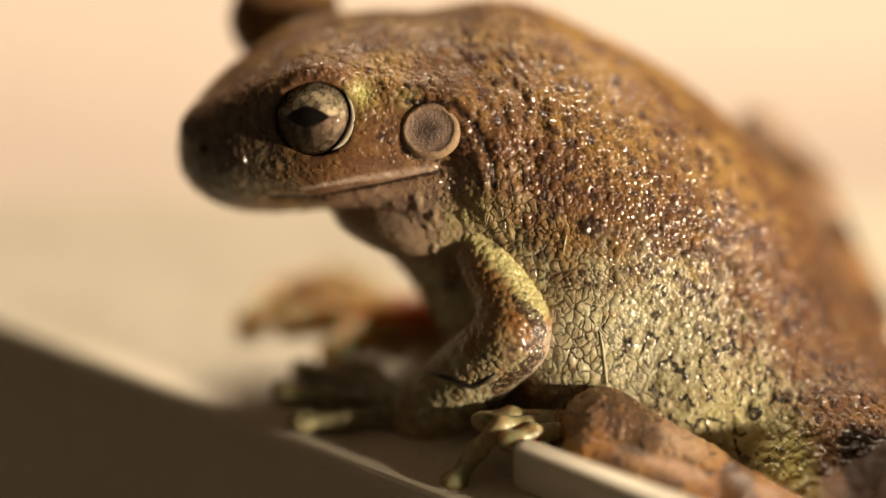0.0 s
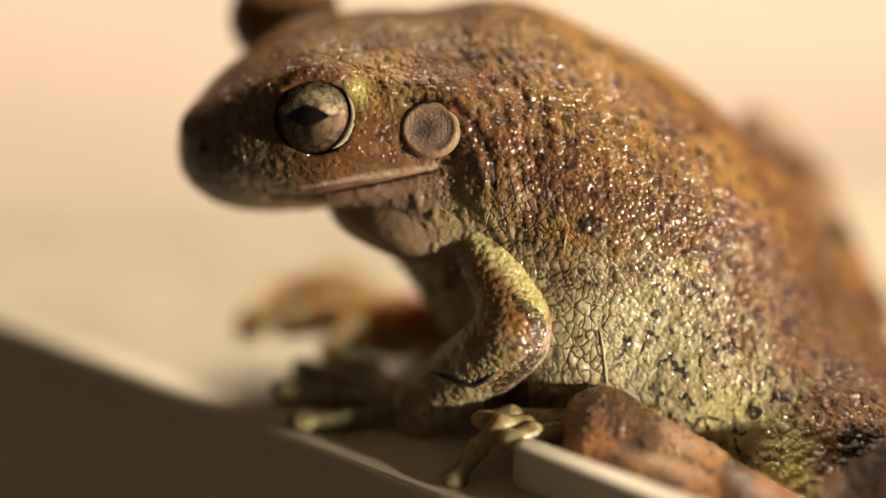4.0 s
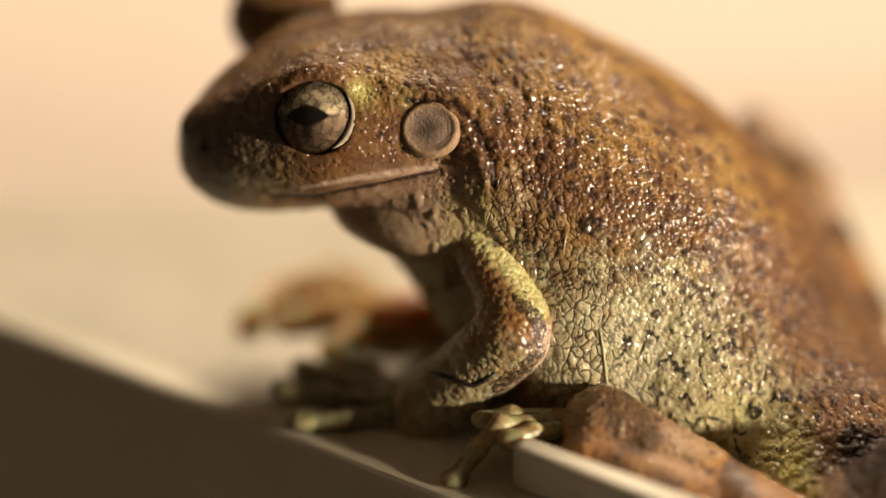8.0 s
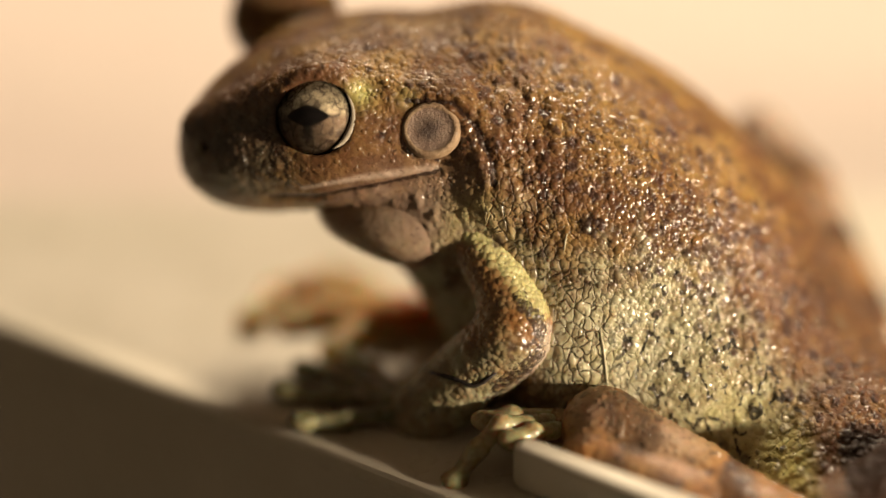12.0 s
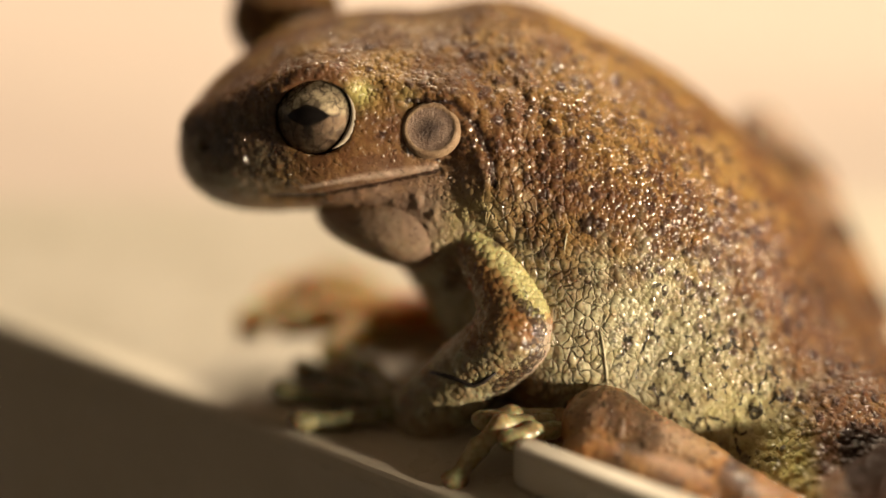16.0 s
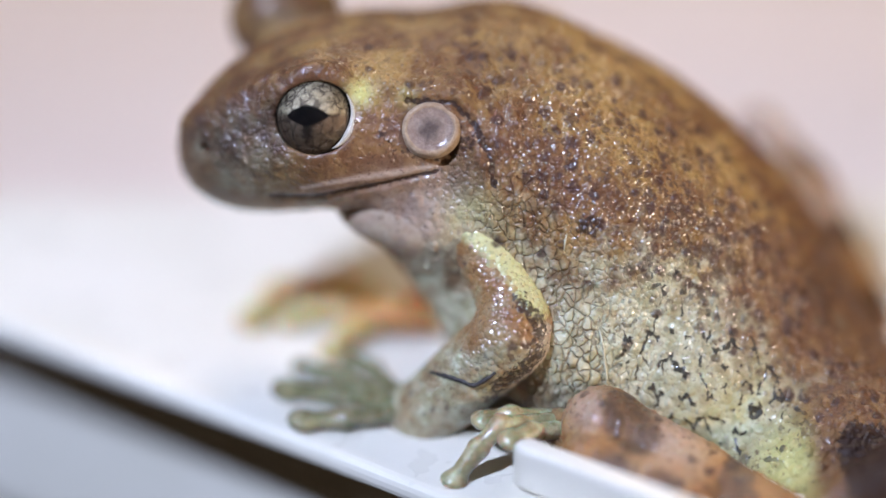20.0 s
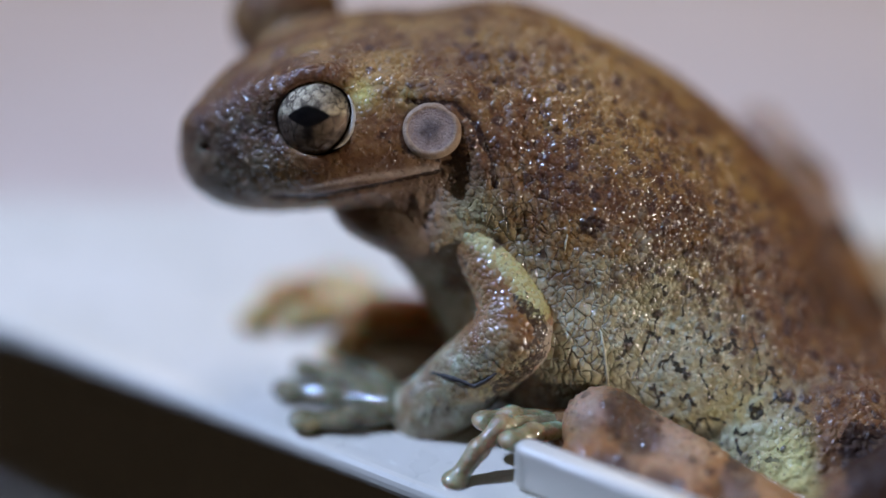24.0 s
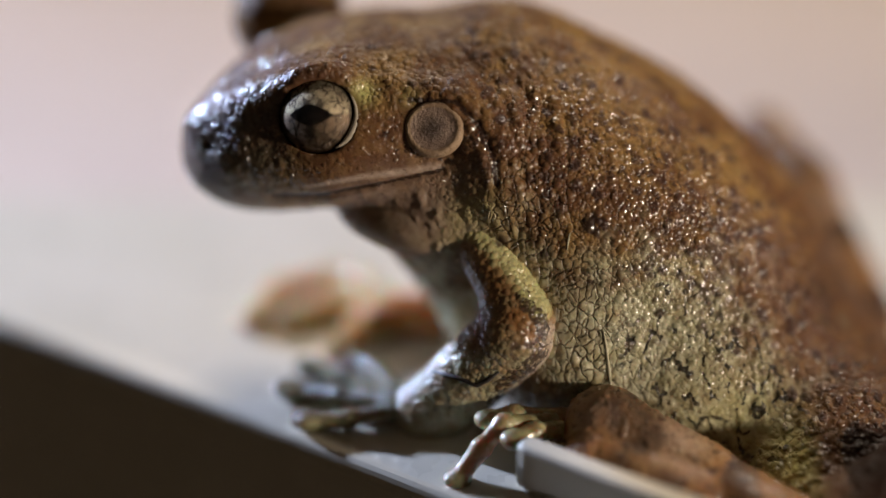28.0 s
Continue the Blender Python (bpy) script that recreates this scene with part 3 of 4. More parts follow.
def head_and_trunk():
    verts, quads = body_mesh(HEAD_FORMS + TRUNK_FORMS, CARVES, 0.29)
    dh = body_distance(HEAD_FORMS, [], verts)
    dt = body_distance(TRUNK_FORMS, [], verts)
    on_trunk = smooth(dh - dt, -2.0, 2.0)
    normals = vertex_normals(verts, quads)
    eye = np.minimum(np.linalg.norm(verts - np.array(EYE_AT), axis=1), np.linalg.norm(verts - np.array(FAR_EYE_AT), axis=1))
    calm = smooth(eye, 4.8, 6.5)
    dome = grain(verts, 1.25, 3)
    fine_dome = grain(verts, 0.95, 17, 0.8)
    scaly = blobs(verts, [(8.4, 0.0, 0.6, 6, 1), (11.8, 0.0, -6.8, 6, 1), (13.5, 0.0, -12.0, 6, 1), (19.9, 0.0, -14.3, 6, 0.7)])
    fold = blobs(verts, [(6.9, 0.0, 14.4, 4.5, 0.9), (6.7, 0.0, 9.2, 4.5, 1), (7.8, 0.0, 5.2, 4, 0.7)])
    wave = np.zeros(len(verts))
    for i in np.nonzero(fold > 0.08)[0]:
        x, y, z = verts[i]
        wave[i] = noise.noise(Vector((x * 0.95 + 0.15 * z, y * 0.5, z * 0.28))) + 0.6 * noise.noise(Vector((x * 1.7 + 9, y, z * 0.5)))
    height = dome * (0.10 + 0.12 * on_trunk) * (1 - 0.7 * scaly) + fine_dome * (0.04 + 0.05 * on_trunk) * (1 - 0.7 * scaly) + wave * 0.55 * fold
    verts = verts + normals * (height * calm)[:, None]
    pale = blobs(verts, [(19.9, 0.0, -11.4, 14, 1), (25.9, 2.0, -9.2, 8, 0.7), (12.5, 2.0, -9.2, 8, 0.9), (9.0, 0.0, -2.8, 6, 0.66), (14.7, 0.0, -3.4, 7, 0.56), (7.8, 0.0, 2.4, 6, 0.5), (19.3, 0.0, 0.1, 7, 0.42), (29.4, 4.0, -17.1, 8, 0.9), (37.0, 6.0, -10.0, 10, 0.3)])
    green = blobs(verts, [(35.2, 2.0, -21.8, 4.2, 1.1), (30.2, 2.0, -18.0, 5, 0.4), (2.6, 0.0, 2.6, 3, 0.8), (-8.4, -1.0, 15.8, 1.25, 1.1), (-3.7, -1.0, 15.4, 1.2, 0.35)])
    mouth = [(-17.9, -2.0, 5.3), (-12.8, -2.0, 5.3), (-5.9, -3.0, 6.6), (-0.5, -3.0, 7.9)]
    lip_top = [(-14.5, -3.0, 6.2), (-8.2, -3.0, 7.3), (-0.7, -3.0, 8.2)]
    flat = verts * np.array((1, 0, 1))
    flatten = lambda line: [(a, 0, c) for a, b, c in line]
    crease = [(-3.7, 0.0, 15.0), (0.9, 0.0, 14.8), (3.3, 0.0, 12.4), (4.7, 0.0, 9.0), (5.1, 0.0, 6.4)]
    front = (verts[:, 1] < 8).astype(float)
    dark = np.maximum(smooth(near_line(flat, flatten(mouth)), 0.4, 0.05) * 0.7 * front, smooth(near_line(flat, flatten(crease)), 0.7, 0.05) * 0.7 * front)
    dark = np.maximum(dark, 0.85 * blobs(verts, [(-2.6, 10.0, 22.2, 1, 1), (14.0, 14.0, 21.7, 1.4, 1), (26.2, 12.0, 11.9, 1.8, 0.9), (14.6, -2.0, 2.3, 1.5, 0.9)]))
    flecks = [(-6.4, 0.0, 11.4), (-4.8, 0.0, 10.3), (-2.8, 0.0, 9.7), (-0.5, 0.0, 9.2)]
    dark = np.maximum(dark, smooth(near_line(flat, flatten(flecks)), 1.4, 0.2) * front * 0.4)
    # the first patch here adds to the snout's painted shade
    dark = np.maximum(dark, blobs(verts, [(-20.4, 1.0, 11.0, 4, 0.3), (2.6, 0.0, 10.7, 1.6, 0.6), (-8.3, 0.0, 11.5, 1.5, 0.35)]))
    pale = np.maximum(pale, blobs(verts, [(-21.0, 4.0, 9.7, 7, 0.6)]))
    green = np.maximum(green, blobs(verts, [(-18.0, 0.0, 6.4, 4, 0.12), (-22.2, 2.0, 6.4, 4, 0.1)]))
    pale = np.maximum(pale, blobs(verts, [(-1.1, 10.0, -1.7, 4, 0.95), (1.2, 10.0, -6.1, 4.5, 0.95)]))
    cream = 0.85 * smooth(near_line(flat, flatten(lip_top)), 0.22 + 0.045 * np.clip(verts[:, 0] + 15, 0, 14), 0.05) * front
    cream = np.maximum(cream, blobs(verts, [(-2.8, 4.0, 2.4, 4, 0.4), (-9.5, 0.0, 4.9, 2.2, 0.35), (-4.5, 0.0, 5.2, 2.4, 0.35)]))
    where = blobs(verts, [(19.9, 0.0, 5.0, 11, 0.75), (14.8, 0.0, 12.7, 8, 0.7), (25.5, 0.0, 0.0, 9, 0.95), (30.8, 2.0, -6.9, 9, 0.65), (27.5, 2.0, -3.0, 7, 0.9), (37.0, 6.0, -4.0, 9, 0.55), (36.0, 4.0, -14.0, 7, 0.5), (30.0, 4.0, 1.2, 9, 0.3), (3.8, 2.0, 19.1, 3.5, 0.6),
                          (6.7, 4.0, 15.7, 5, 0.4), (24.0, 2.0, -13.8, 8, 0.2), (-4.8, 0.0, 18.4, 6, 0.15)])
    spot = where.copy()
    crack = np.clip(blobs(verts, [(7.5, 0.0, 1.5, 5.5, 1.1), (9.8, 0.0, -3.4, 5.5, 1.2), (12.0, 0.0, -9.1, 5.5, 1.2), (13.8, 0.0, -14.0, 5.5, 1.2), (7.0, 0.0, 6.0, 4, 0.8), (15.5, 0.0, -2.0, 5, 0.45), (18.5, 0.0, -13.0, 4, 0.6)]), 0, 1)
    mark = blobs(verts, [(24.6, 2.0, -11.5, 6, 1), (28.1, 2.0, -14.4, 6.5, 1), (31.0, 3.0, -16.2, 6, 0.9), (20.5, 2.0, -10.2, 4, 0.7), (23.0, 2.0, -3.4, 4, 0.5)])
    spot = spot * (1 - 0.85 * np.clip(mark, 0, 1)) * (1 - 0.5 * crack)
    groove = smooth(near_line(flat, flatten(mouth)), 0.5, 0.05) * front * 0.3 + smooth(near_line(flat, flatten(crease)), 0.7, 0.1) * front * 0.3
    verts = verts - normals * groove[:, None]
    relief = 0.10 + 0.75 * np.maximum(on_trunk, blobs(verts, [(-6.0, 0.0, 18.4, 6, 0.7), (-10.6, 0.0, 19.0, 5, 0.7), (-1.4, 0.0, 16.1, 5, 0.7), (2.6, 0.0, 9.2, 4, 0.8), (-19.5, 4.0, 9.5, 7, 0.75), (-17.0, 2.0, 12.5, 5, 0.6)]))
    neck = blobs(verts, [(-1.5, 0.0, 3.5, 4.5, 1), (2.5, 0.0, 1.5, 3.0, 1), (-6.0, 0.0, 5.0, 3.0, 0.8)])
    relief = relief * (1 - 0.6 * np.clip(mark, 0, 1)) * (1 - 0.8 * neck)
    spot, cream = spot * (1 - 0.9 * neck), np.maximum(cream, 0.55 * neck)
    wet = np.clip(0.46 + 0.55 * blobs(verts, [(22.7, 0.0, -4.8, 12, 1), (15.3, 0.0, 3.2, 9, 0.8), (12.4, 0.0, 10.1, 9, 0.7), (-20.9, 0.0, 10.4, 7, 0.8), (-7.1, 0.0, 17.0, 5, 0.5), (-1.4, 0.0, 15.7, 5, 0.5), (2.6, 0.0, 9.2, 5, 1), (9.0, 0.0, 2.0, 6, 0.8), (-5.4, 0.0, 11.8, 5, 0.6)]) - 0.15 * crack - 0.55 * smooth(verts[:, 1], 4, 10) - blobs(verts, [(-5.0, 4.0, 21.0, 6, 0.75), (1.5, 4.0, 20.0, 6, 0.7)], 0.4), 0.05, 1)
    dark = np.maximum(dark, blobs(verts, [(42.5, -6.0, -26.0, 4.5, 0.9), (43.5, 10.0, -12.3, 9, 0.35), (45.0, 8.0, -23.5, 5, 0.8), (38.8, 10.0, -3.5, 6, 0.4)]))
    gold = 0.40 + blobs(verts, [(-6.0, 0.0, 17.4, 4, 0.4), (-10.8, 8.0, 22.4, 8, 0.1), (12.6, 6.0, 18.2, 9, 0.25), (27.2, 6.0, 6.5, 9, 0.15)]) - blobs(verts, [(-3.7, 0.0, 10.4, 6, 0.8), (-8.3, 0.0, 8.7, 5, 0.7), (6.7, 0.0, 9.2, 6, 0.35), (-20.3, 0.0, 11.0, 6, 0.5), (41.1, 10.0, -7.0, 10, 0.6), (37.9, 8.0, -14.0, 8, 0.6), (31.7, 4.0, -6.9, 6, 0.3)])
    # slate puts the snout's shade into the colour and tones down the lit crown
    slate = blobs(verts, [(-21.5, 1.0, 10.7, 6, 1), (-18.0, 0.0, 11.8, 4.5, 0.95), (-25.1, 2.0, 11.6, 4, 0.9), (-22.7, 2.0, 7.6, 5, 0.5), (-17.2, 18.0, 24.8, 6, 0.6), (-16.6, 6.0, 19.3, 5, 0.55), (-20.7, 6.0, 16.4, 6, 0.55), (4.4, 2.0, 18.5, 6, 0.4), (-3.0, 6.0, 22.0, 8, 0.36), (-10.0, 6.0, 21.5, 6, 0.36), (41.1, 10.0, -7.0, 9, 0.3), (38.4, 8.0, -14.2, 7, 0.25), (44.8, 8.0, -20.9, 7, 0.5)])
    corner = 1 - smooth(verts[:, 0], 36.0, 38.5) * smooth(verts[:, 2], -14.0, -17.0)
    pale, green, spot = pale * corner, green * corner, spot * (1 - np.clip(green, 0, 1))
    rear = smooth(verts[:, 1], -1.0, -4.0) * smooth(verts[:, 0], 38.5, 41.5)
    pale, green = pale * (1 - rear), green * (1 - rear)
    slate = np.maximum(slate, 0.9 * rear)
    dark, wet = np.maximum(dark, 1.3 * rear), wet * (1 - rear)
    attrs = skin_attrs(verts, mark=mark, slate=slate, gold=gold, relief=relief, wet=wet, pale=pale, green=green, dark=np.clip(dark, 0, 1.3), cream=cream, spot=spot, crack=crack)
    sparkle = blobs(verts, [(21.0, 0.0, 2.4, 11, 1), (23.9, 0.0, -5.7, 9, 1), (17.0, 0.0, 11.0, 10, 0.8), (11.0, 0.0, 1.2, 8, 0.7), (9.5, 0.0, 11.5, 6, 0.9), (2.6, 0.0, 8.7, 4, 0.8), (-6.4, 0.0, 17.4, 5, 0.6), (26.9, 2.0, -12.1, 7, 0.5)])
    granules(verts, quads, attrs, np.maximum(sparkle, 0.1) * (1 - 0.45 * crack) * (1 - 0.55 * mark) * smooth(near_line(flat, flatten(lip_top)), 0.6, 1.2))
    mid = (dh - dt)[quads].mean(1)
    split_parts(verts, quads, attrs, [("head", mid < 0, "brown head with pale lip and snout shade painted in"),
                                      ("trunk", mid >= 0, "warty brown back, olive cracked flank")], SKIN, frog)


def limb_parts(forms, step, masks, mat=LEG_SKIN, paint=None, grainy=0.0):
    """One melted limb, cut into parts by the nearest group of forms: masks are (name, label, form numbers)."""
    verts, quads = body_mesh(forms, [], step)
    if step < 0.5:
        verts = verts + vertex_normals(verts, quads) * (grain(verts, 1.1, 9) * 0.05)[:, None]
    dist = np.stack([np.min([form_distance(forms[i][0], verts) for i in ids], axis=0) for _, _, ids in masks], -1)
    owner = dist[quads].mean(1).argmin(1)
    attrs = paint(verts) if paint else skin_attrs(verts, spot=np.full(len(verts), 0.25))
    if grainy:
        granules(verts, quads, attrs, np.full(len(verts), 1.0), grainy, mat)
    split_parts(verts, quads, attrs, [(n, owner == i, lab) for i, (n, lab, _) in enumerate(masks)], mat, frog)


head_and_trunk()


def near_arm_paint(v):
    f = v * np.array((1, 0, 1))
    along = lambda line: near_line(f, [(a, 0, c) for a, b, c in line])
    stripe = smooth(along([(0.9, -4.0, 3.2), (4.3, -5.0, 1.1), (7.5, -5.0, -2.2), (9.6, -6.0, -5.9)]), 1.9, 0.6)
    band = smooth(along([(7.6, -6.0, -5.3), (9.6, -6.0, -7.4), (9.6, -7.0, -10.3), (7.8, -6.0, -12.5), (5.7, -4.0, -13.8), (4.8, -4.0, -15.4)]), 1.5, 0.35)
    rim = smooth(along([(11.0, -4.0, -8.5), (10.4, -4.0, -11.3), (8.3, -4.0, -14.1), (6.9, -4.0, -15.5)]), 1.6, 0.5)
    dark = np.maximum(band * 0.58, blobs(v, [(-0.5, 0.0, -15.2, 2.6, 0.3), (0.9, 0.0, -2.2, 2, 0.2)]))
    dots = blobs(v, [(4.8, -4.0, -0.7, 0.55, 1.2), (5.5, -4.0, -1.7, 0.45, 1.1), (6.7, -5.0, -3.3, 0.3, 1), (7.6, -5.0, -3.8, 0.3, 1), (8.1, -5.0, -4.5, 0.3, 0.9)])
    low = smooth(v[:, 2], -7, -12)
    return skin_attrs(v, green=stripe * 1.05, dark=np.clip(dots + dark, 0, 1.2), cream=np.maximum(rim * 0.9, 0.3 * stripe), spot=0.05 + 0.05 * low, pale=0.42 + 0.25 * low,
                      orange=0.38 - 0.3 * low, gold=np.full(len(v), 0.4), wet=np.full(len(v), 0.7), relief=np.full(len(v), 0.22))


ARM_FORMS = [(("limb", (2.9, 3.5, 2.5), (7.6, 0.5, -7.0), 2.8, 3.3), 1.2),
             (("limb", (6.9, 0.8, -9.0), (-1.8, 7.2, -17.0), 4.0, 3.7), 1.4),
             (("ball", (-5.6, 11.0, -16.8), (6, 4, 2.4), STRAIGHT), 2.0)]
limb_parts(ARM_FORMS, 0.35,
           [("upper_arm", "yellow-striped upper arm", [0]), ("forearm", "mottled brown forearm", [1]), ("palm", "", [2])], LEG_SKIN, near_arm_paint, 0.32)


def digit(name, line, radius, disc, mat=TOE_SKIN, label="", flat=0.6):
    """A finger or toe: knuckled segments and a flattened round pad at the tip."""
    forms = []
    for i, (a, b) in enumerate(zip(line, line[1:])):
        forms.append((("limb", a, b, radius * 1.15, radius * 0.9), 0.35))
        forms.append((("ball", b, (radius * 1.12,) * 3, STRAIGHT), 0.5))
    verts, quads = body_mesh(forms, [], 0.2 if radius < 1 else 0.3)
    thing = part(name, data_mesh(name, verts, quads, skin_attrs(verts)), mat, frog, label)
    tip = [(("ball", line[-1], (disc, disc, disc * flat), np.array((UNLEAN @ pose(0, 0, 0, 0, 10, 0)).to_3x3())), 0.5),
           (("limb", line[-1], tuple(a + (b - a) * 0.25 for a, b in zip(line[-1], line[-2])), radius, radius), 0.6)]
    verts, quads = body_mesh(tip, [], 0.2)
    part("pad", data_mesh("pad", verts, quads, skin_attrs(verts)), mat, thing)


# near hand, turned in, and the far arm under the throat
for line in ([(-5.5, 6.2, -16.9), (-10.1, 5.5, -17.6), (-14.5, 5.8, -17.7)], [(-5.5, 6.9, -16.0), (-11.4, 9.4, -15.3), (-16.5, 11.4, -14.8)],
             [(-5.5, 7.9, -15.5), (-10.9, 12.5, -13.6), (-14.6, 15.4, -12.7)], [(-4.9, 8.4, -15.2), (-7.4, 14.1, -12.8), (-9.6, 16.7, -12.0)]):
    digit("finger", line, 0.95, 1.7, NEAR_FINGER)
limb_parts([(("limb", (4.0, 17.0, -3.6), (1.9, 24.0, -7.3), 2.6, 2.4), 1.5), (("limb", (1.9, 24.0, -7.3), (-5.1, 22.2, -6.8), 2.3, 2.0), 1.5),
            (("ball", (-6.4, 23.9, -7.0), (4, 3.5, 1.6), STRAIGHT), 2.0)], 0.6,
           [("upper_arm", "", [0]), ("forearm", "orange-brown forearm", [1]), ("palm", "", [2])], FAR_ARM)
for line in ([(-6.4, 24.7, -6.6), (-14.0, 30.1, -3.7), (-18.3, 29.5, -4.6), (-20.9, 24.5, -7.8)], [(-6.4, 23.8, -7.1), (-12.6, 25.5, -6.6), (-16.6, 24.8, -7.6)],
             [(-6.7, 22.8, -7.6), (-10.0, 21.1, -9.1), (-11.7, 18.6, -11.0)], [(-5.8, 25.0, -6.4), (-9.0, 30.0, -4.0), (-12.2, 33.4, -3.1)]):
    digit("finger", line, 1.25, 1.8, FAR_TOE)


def hind_paint(v):
    patch = blobs(v, [(18.4, -3.0, -16.9, 3.2, 1.0), (19.4, -3.0, -18.6, 3.0, 1.0), (17.4, -3.0, -15.6, 2.0, 0.9), (16.5, -6.0, -22.6, 3.6, 0.85), (21.4, -6.0, -24.0, 3.2, 0.8)])
    bars = blobs(v, [(26.8, -5.0, -20.3, 1, 0.5), (28.8, -5.0, -21.9, 1.8, 0.62), (30.0, -5.0, -23.6, 1.8, 0.62), (22.9, -6.0, -19.7, 1.6, 0.3), (24.3, -6.0, -18.8, 1, 0.35)])
    along = 0.83 * v[:, 0] - 0.55 * v[:, 2]
    bar = smooth(np.abs(along - 36.6), 1.9, 1.1) * smooth(v[:, 1], -12, -11)
    return skin_attrs(v, orange=np.full(len(v), 0.5), pale=np.full(len(v), 0.2), slate=np.maximum(0.9 * smooth(patch, 0.32, 0.7), 0.75 * bar), dark=np.clip(bars, 0, 1), wet=np.full(len(v), 0.45), spot=0.10 + 0.14 * smooth(v[:, 0], 20, 28), relief=np.full(len(v), 0.22),
                      cream=blobs(v, [(23.0, -4.0, -19.0, 3.5, 0.5), (14.4, -4.0, -15.7, 2.5, 0.45)]))


# near hind leg: folded thigh and shank, long toes over the lip
limb_parts([(("ball", (16.0, -0.8, -18.2), (4.1, 4.4, 4.2), STRAIGHT), 1.0), (("limb", (16.7, -0.8, -18.4), (25.4, -3.4, -23.2), 3.9, 4.0), 1.5),
            (("limb", (27.0, -4.0, -24.2), (34.8, -9.0, -29.6), 3.8, 4.8), 0.8), (("limb", (14.7, -3.8, -21.3), (25.3, -6.3, -25.5), 3.2, 3.5), 0.35)], 0.32,
           [("thigh", "orange thigh with dark bars", [0, 1, 2]), ("shank", "orange-brown shank", [3])], LEG_SKIN, hind_paint, 0.07)
limb_parts([(("limb", (14.7, 0.0, -22.3), (11.6, 0.5, -17.9), 2.4, 1.8), 1.0)], 0.3, [("foot", "", [0])])
for line in ([(11.5, 0.0, -17.6), (5.8, -2.5, -17.7), (3.5, -3.0, -20.1), (1.1, -3.0, -23.3)], [(11.6, 0.5, -17.3), (6.9, -0.5, -16.9), (4.2, -0.5, -17.4)],
             [(11.8, -0.5, -18.3), (8.9, -2.5, -18.5), (6.8, -4.0, -19.2)]):
    digit("toe", line, 0.95, 1.45, TOE_SKIN, "translucent olive toe with round pad")

# far hind leg behind the rump
limb_parts([(("limb", (35.0, 33.0, 13.3), (39.7, 30.0, 6.9), 2.8, 3.0), 2.0), (("limb", (39.7, 30.0, 6.9), (48.7, 27.0, -13.6), 3.0, 3.6), 2.0)], 0.7,
           [("knee", "", [0]), ("thigh", "", [1])], LEG_SKIN, lambda v: skin_attrs(v, orange=np.full(len(v), 0.3), cream=blobs(v, [(35.0, 33.0, 13.6, 4, 1), (41.0, 30.0, 3.8, 4, 0.5)]), dark=0.6 * smooth(np.sin(v[:, 2] * 0.8), -0.2, 0.5) * (1 - blobs(v, [(35.0, 33.0, 13.3, 5, 1)])), wet=np.full(len(v), 0.2), spot=np.full(len(v), 0.35)))


def throat():
    verts, quads = body_mesh([(("ball", (-4.3, 10.0, 5.6), (8.4, 8.6, 4.6), HEAD_TURN), 1.0), (("ball", (-1.4, 8.0, 3.6), (6, 7, 4.6), HEAD_TURN), 3.0)], [], 0.45)
    flat = verts * np.array((1, 0, 1))
    jaw = smooth(near_line(flat, [(a, 0, c) for a, b, c in ((-13.2, 9.0, 5.7), (-4.9, 9.0, 5.7), (0.9, 9.0, 6.5))]), 0.2, 1.8)
    attrs = skin_attrs(verts, cream=0.55 * jaw, pale=0.4 * jaw, slate=np.full(len(verts), 0.15), spot=np.full(len(verts), 0.03), wet=np.full(len(verts), 0.15), relief=np.full(len(verts), 0.08))
    return part("throat", data_mesh("throat", verts, quads, attrs), SKIN, frog, "pale greyish pulsing throat")


THROAT = throat()


